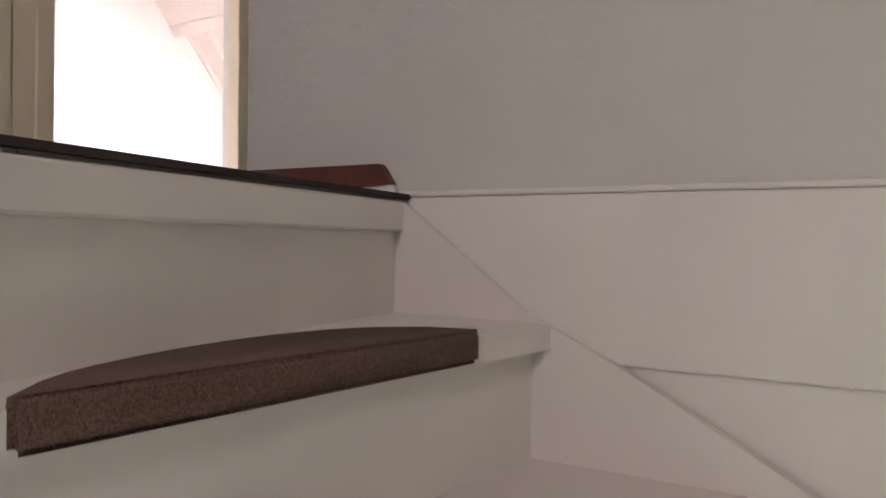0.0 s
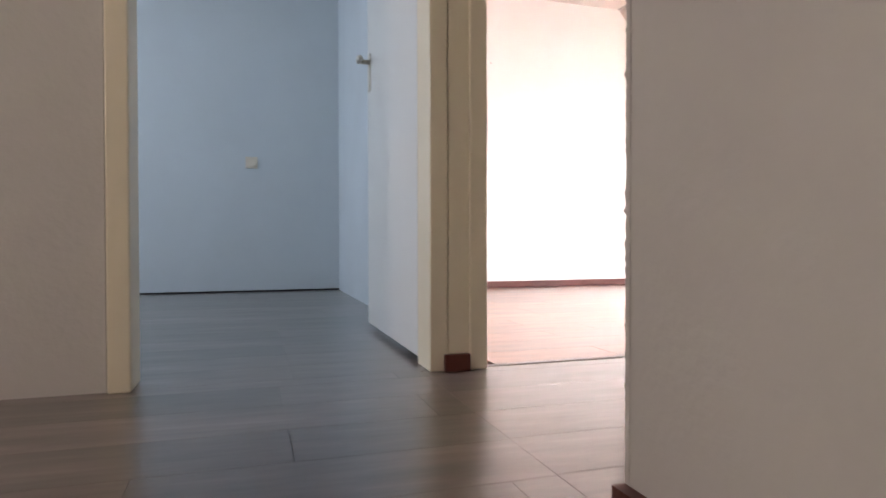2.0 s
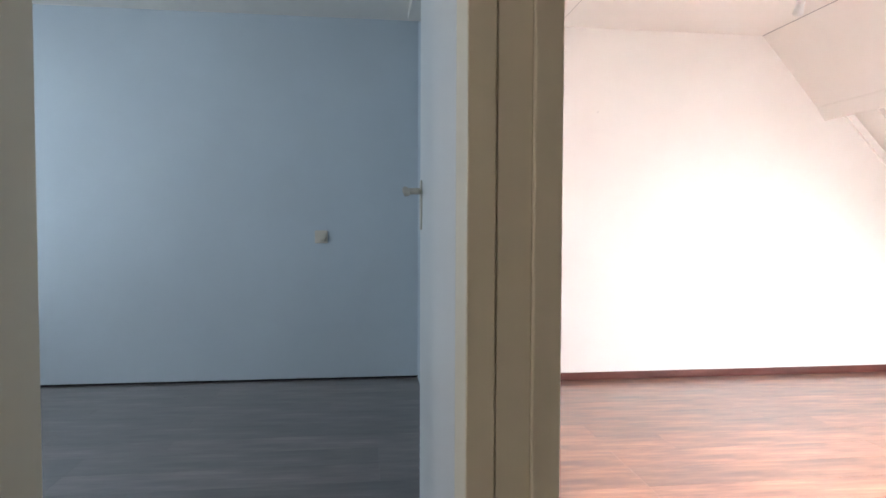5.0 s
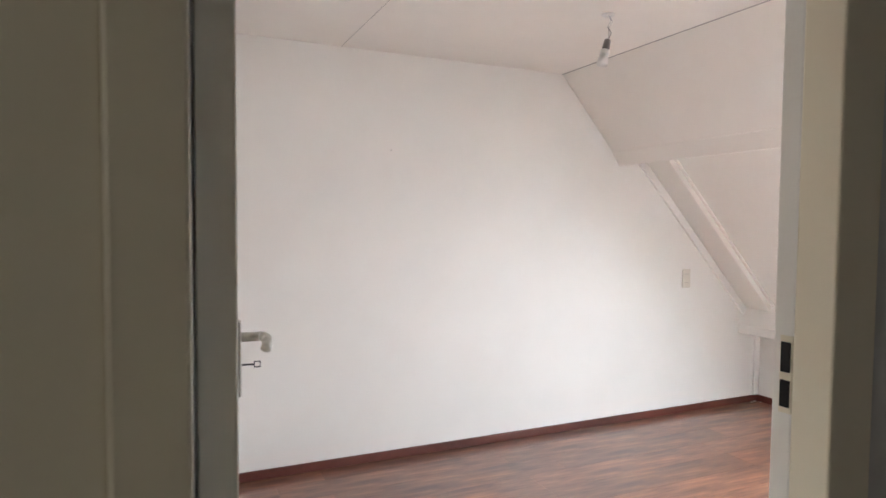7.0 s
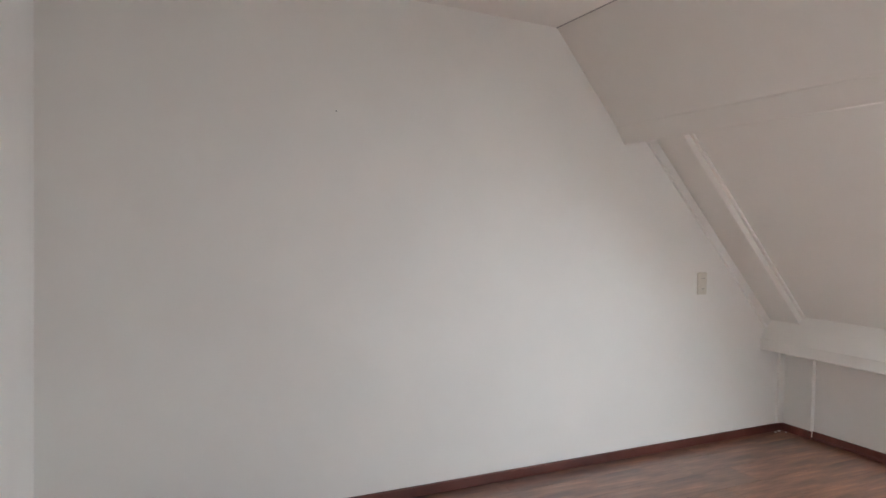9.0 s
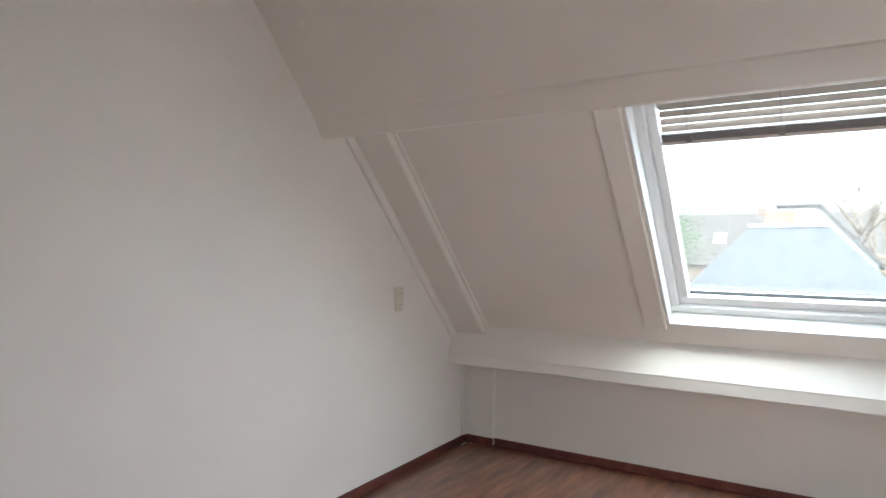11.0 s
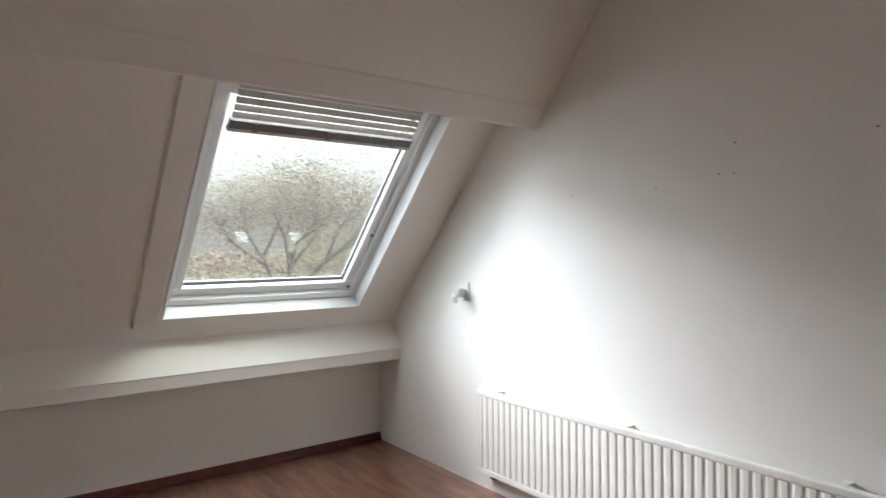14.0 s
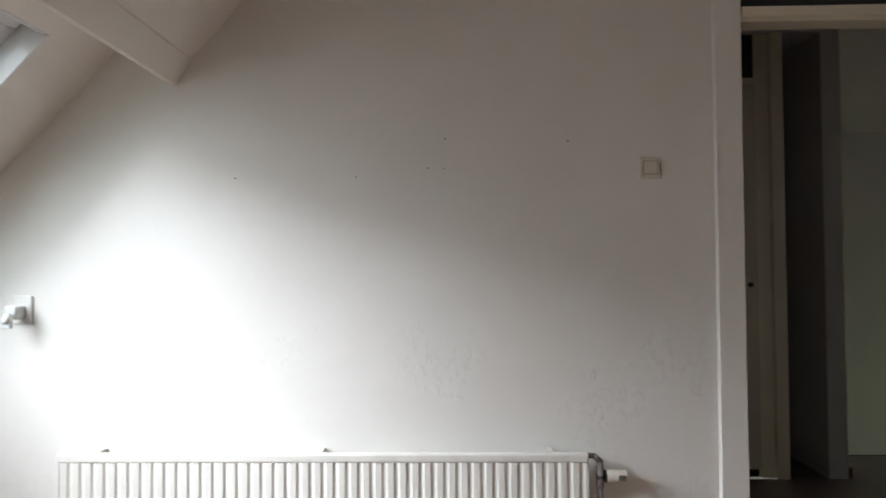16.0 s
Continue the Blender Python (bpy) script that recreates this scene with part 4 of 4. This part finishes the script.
tree("tree", 28, -9.0, 12.4, 0.95, LEAFR, 42000, "tall half-bare tree with thin russet and green leaves", 3)
tree("tree", 33, -15.5, 8.5, 0.7, LEAF, 18000, "half-bare garden tree with yellow-green leaves", 5)
tree("tree", 50, -1.6, 13.0, 0.6, LEAFR, 1500, "nearly bare far tree behind the neighbour house", 7)
tree("tree", 47, -22, 9.5, 0.7, LEAF, 8000, "half-bare tree in a far garden", 9)
tree("tree", 29, 8.4, 10.5, 0.7, EVERGREEN, 40000, "dense dark evergreen beside the neighbour house", 11)


def hedge(name, x0, x1, y0, y1, h, leaf, count, label, seed):
    rnd = random.Random(seed)
    verts, faces = [], []
    for _ in range(count):
        p = Vector((rnd.uniform(x0, x1), rnd.uniform(y0, y1), GZ + h * rnd.random() ** 0.6 * rnd.uniform(0.75, 1.12)))
        s = rnd.uniform(0.07, 0.2)
        e = Euler((rnd.uniform(0, 6), rnd.uniform(0, 6), rnd.uniform(0, 6))).to_matrix()
        k = len(verts)
        verts += [p + e @ Vector(q) * s for q in ((-1, 0, 0), (0, -0.6, 0.1), (1, 0, 0), (0, 0.6, 0.1))]
        faces.append((k, k + 1, k + 2, k + 3))
    me = bpy.data.meshes.new(name)
    me.from_pydata(verts, [], faces)
    me.materials.append(leaf)
    return tagged(new(name, me), label, "shrubs", kind="stuff")


hedge("shrubs", 36, 41, -30, -3, 5.0, LEAF, 60000, "mixed yellow-green garden shrubs", 21)
hedge("shrubs", 46, 52, -40, 6, 6.4, LEAFR, 60000, "russet winter shrubs in far gardens", 22)

# ---------- floor planks, last ----------
plank_meshes = {}


def plank(name, length, width, material, floor, x, y):
    key = (round(length, 3), round(width, 3), material.name)
    if key not in plank_meshes:
        bm = box(0.0002, length - 0.0002, 0.0002, width - 0.0002, -0.012, 0, 0.0006)
        me = bpy.data.meshes.new(name)
        bm.to_mesh(me)
        bm.free()
        me.materials.append(material)
        plank_meshes[key] = me
    ob = new(name, plank_meshes[key])
    ob.location = (x, y, 0)
    ob.parent = floor
    return ob


def lay(floor, x0, x1, y0, y1, width, length, material, seed):
    rnd = random.Random(seed)
    y = y0
    while y < y1 - 0.004:
        w = min(width, y1 - y)
        x = x0
        first = True
        while x < x1 - 0.004:
            l = length * rnd.choice((0.35, 0.55, 0.8)) if first else length
            l = min(l, x1 - x)
            plank("plank", l, w, material, floor, x, y)
            x += l
            first = False
        y += w


obs = bpy.data.objects
lay(obs["floor"], W3_X, KNEE_X, 0.05, W1_Y, 0.193, 1.29, WOOD_A, 1)
lay(obs["floor_back"], -3.6, -0.02, 0.03, FAR_Y, 0.193, 1.29, WOOD_L, 2)
lay(obs["floor_landing"], -3.9, STAIR_X, EDGE_Y - 0.02, 0.03, 0.193, 1.29, WOOD_L, 3)
lay(obs["floor_landing_east"], STAIR_X, 2.3, CORNER_Y, 0.024, 0.193, 1.29, WOOD_L, 4)
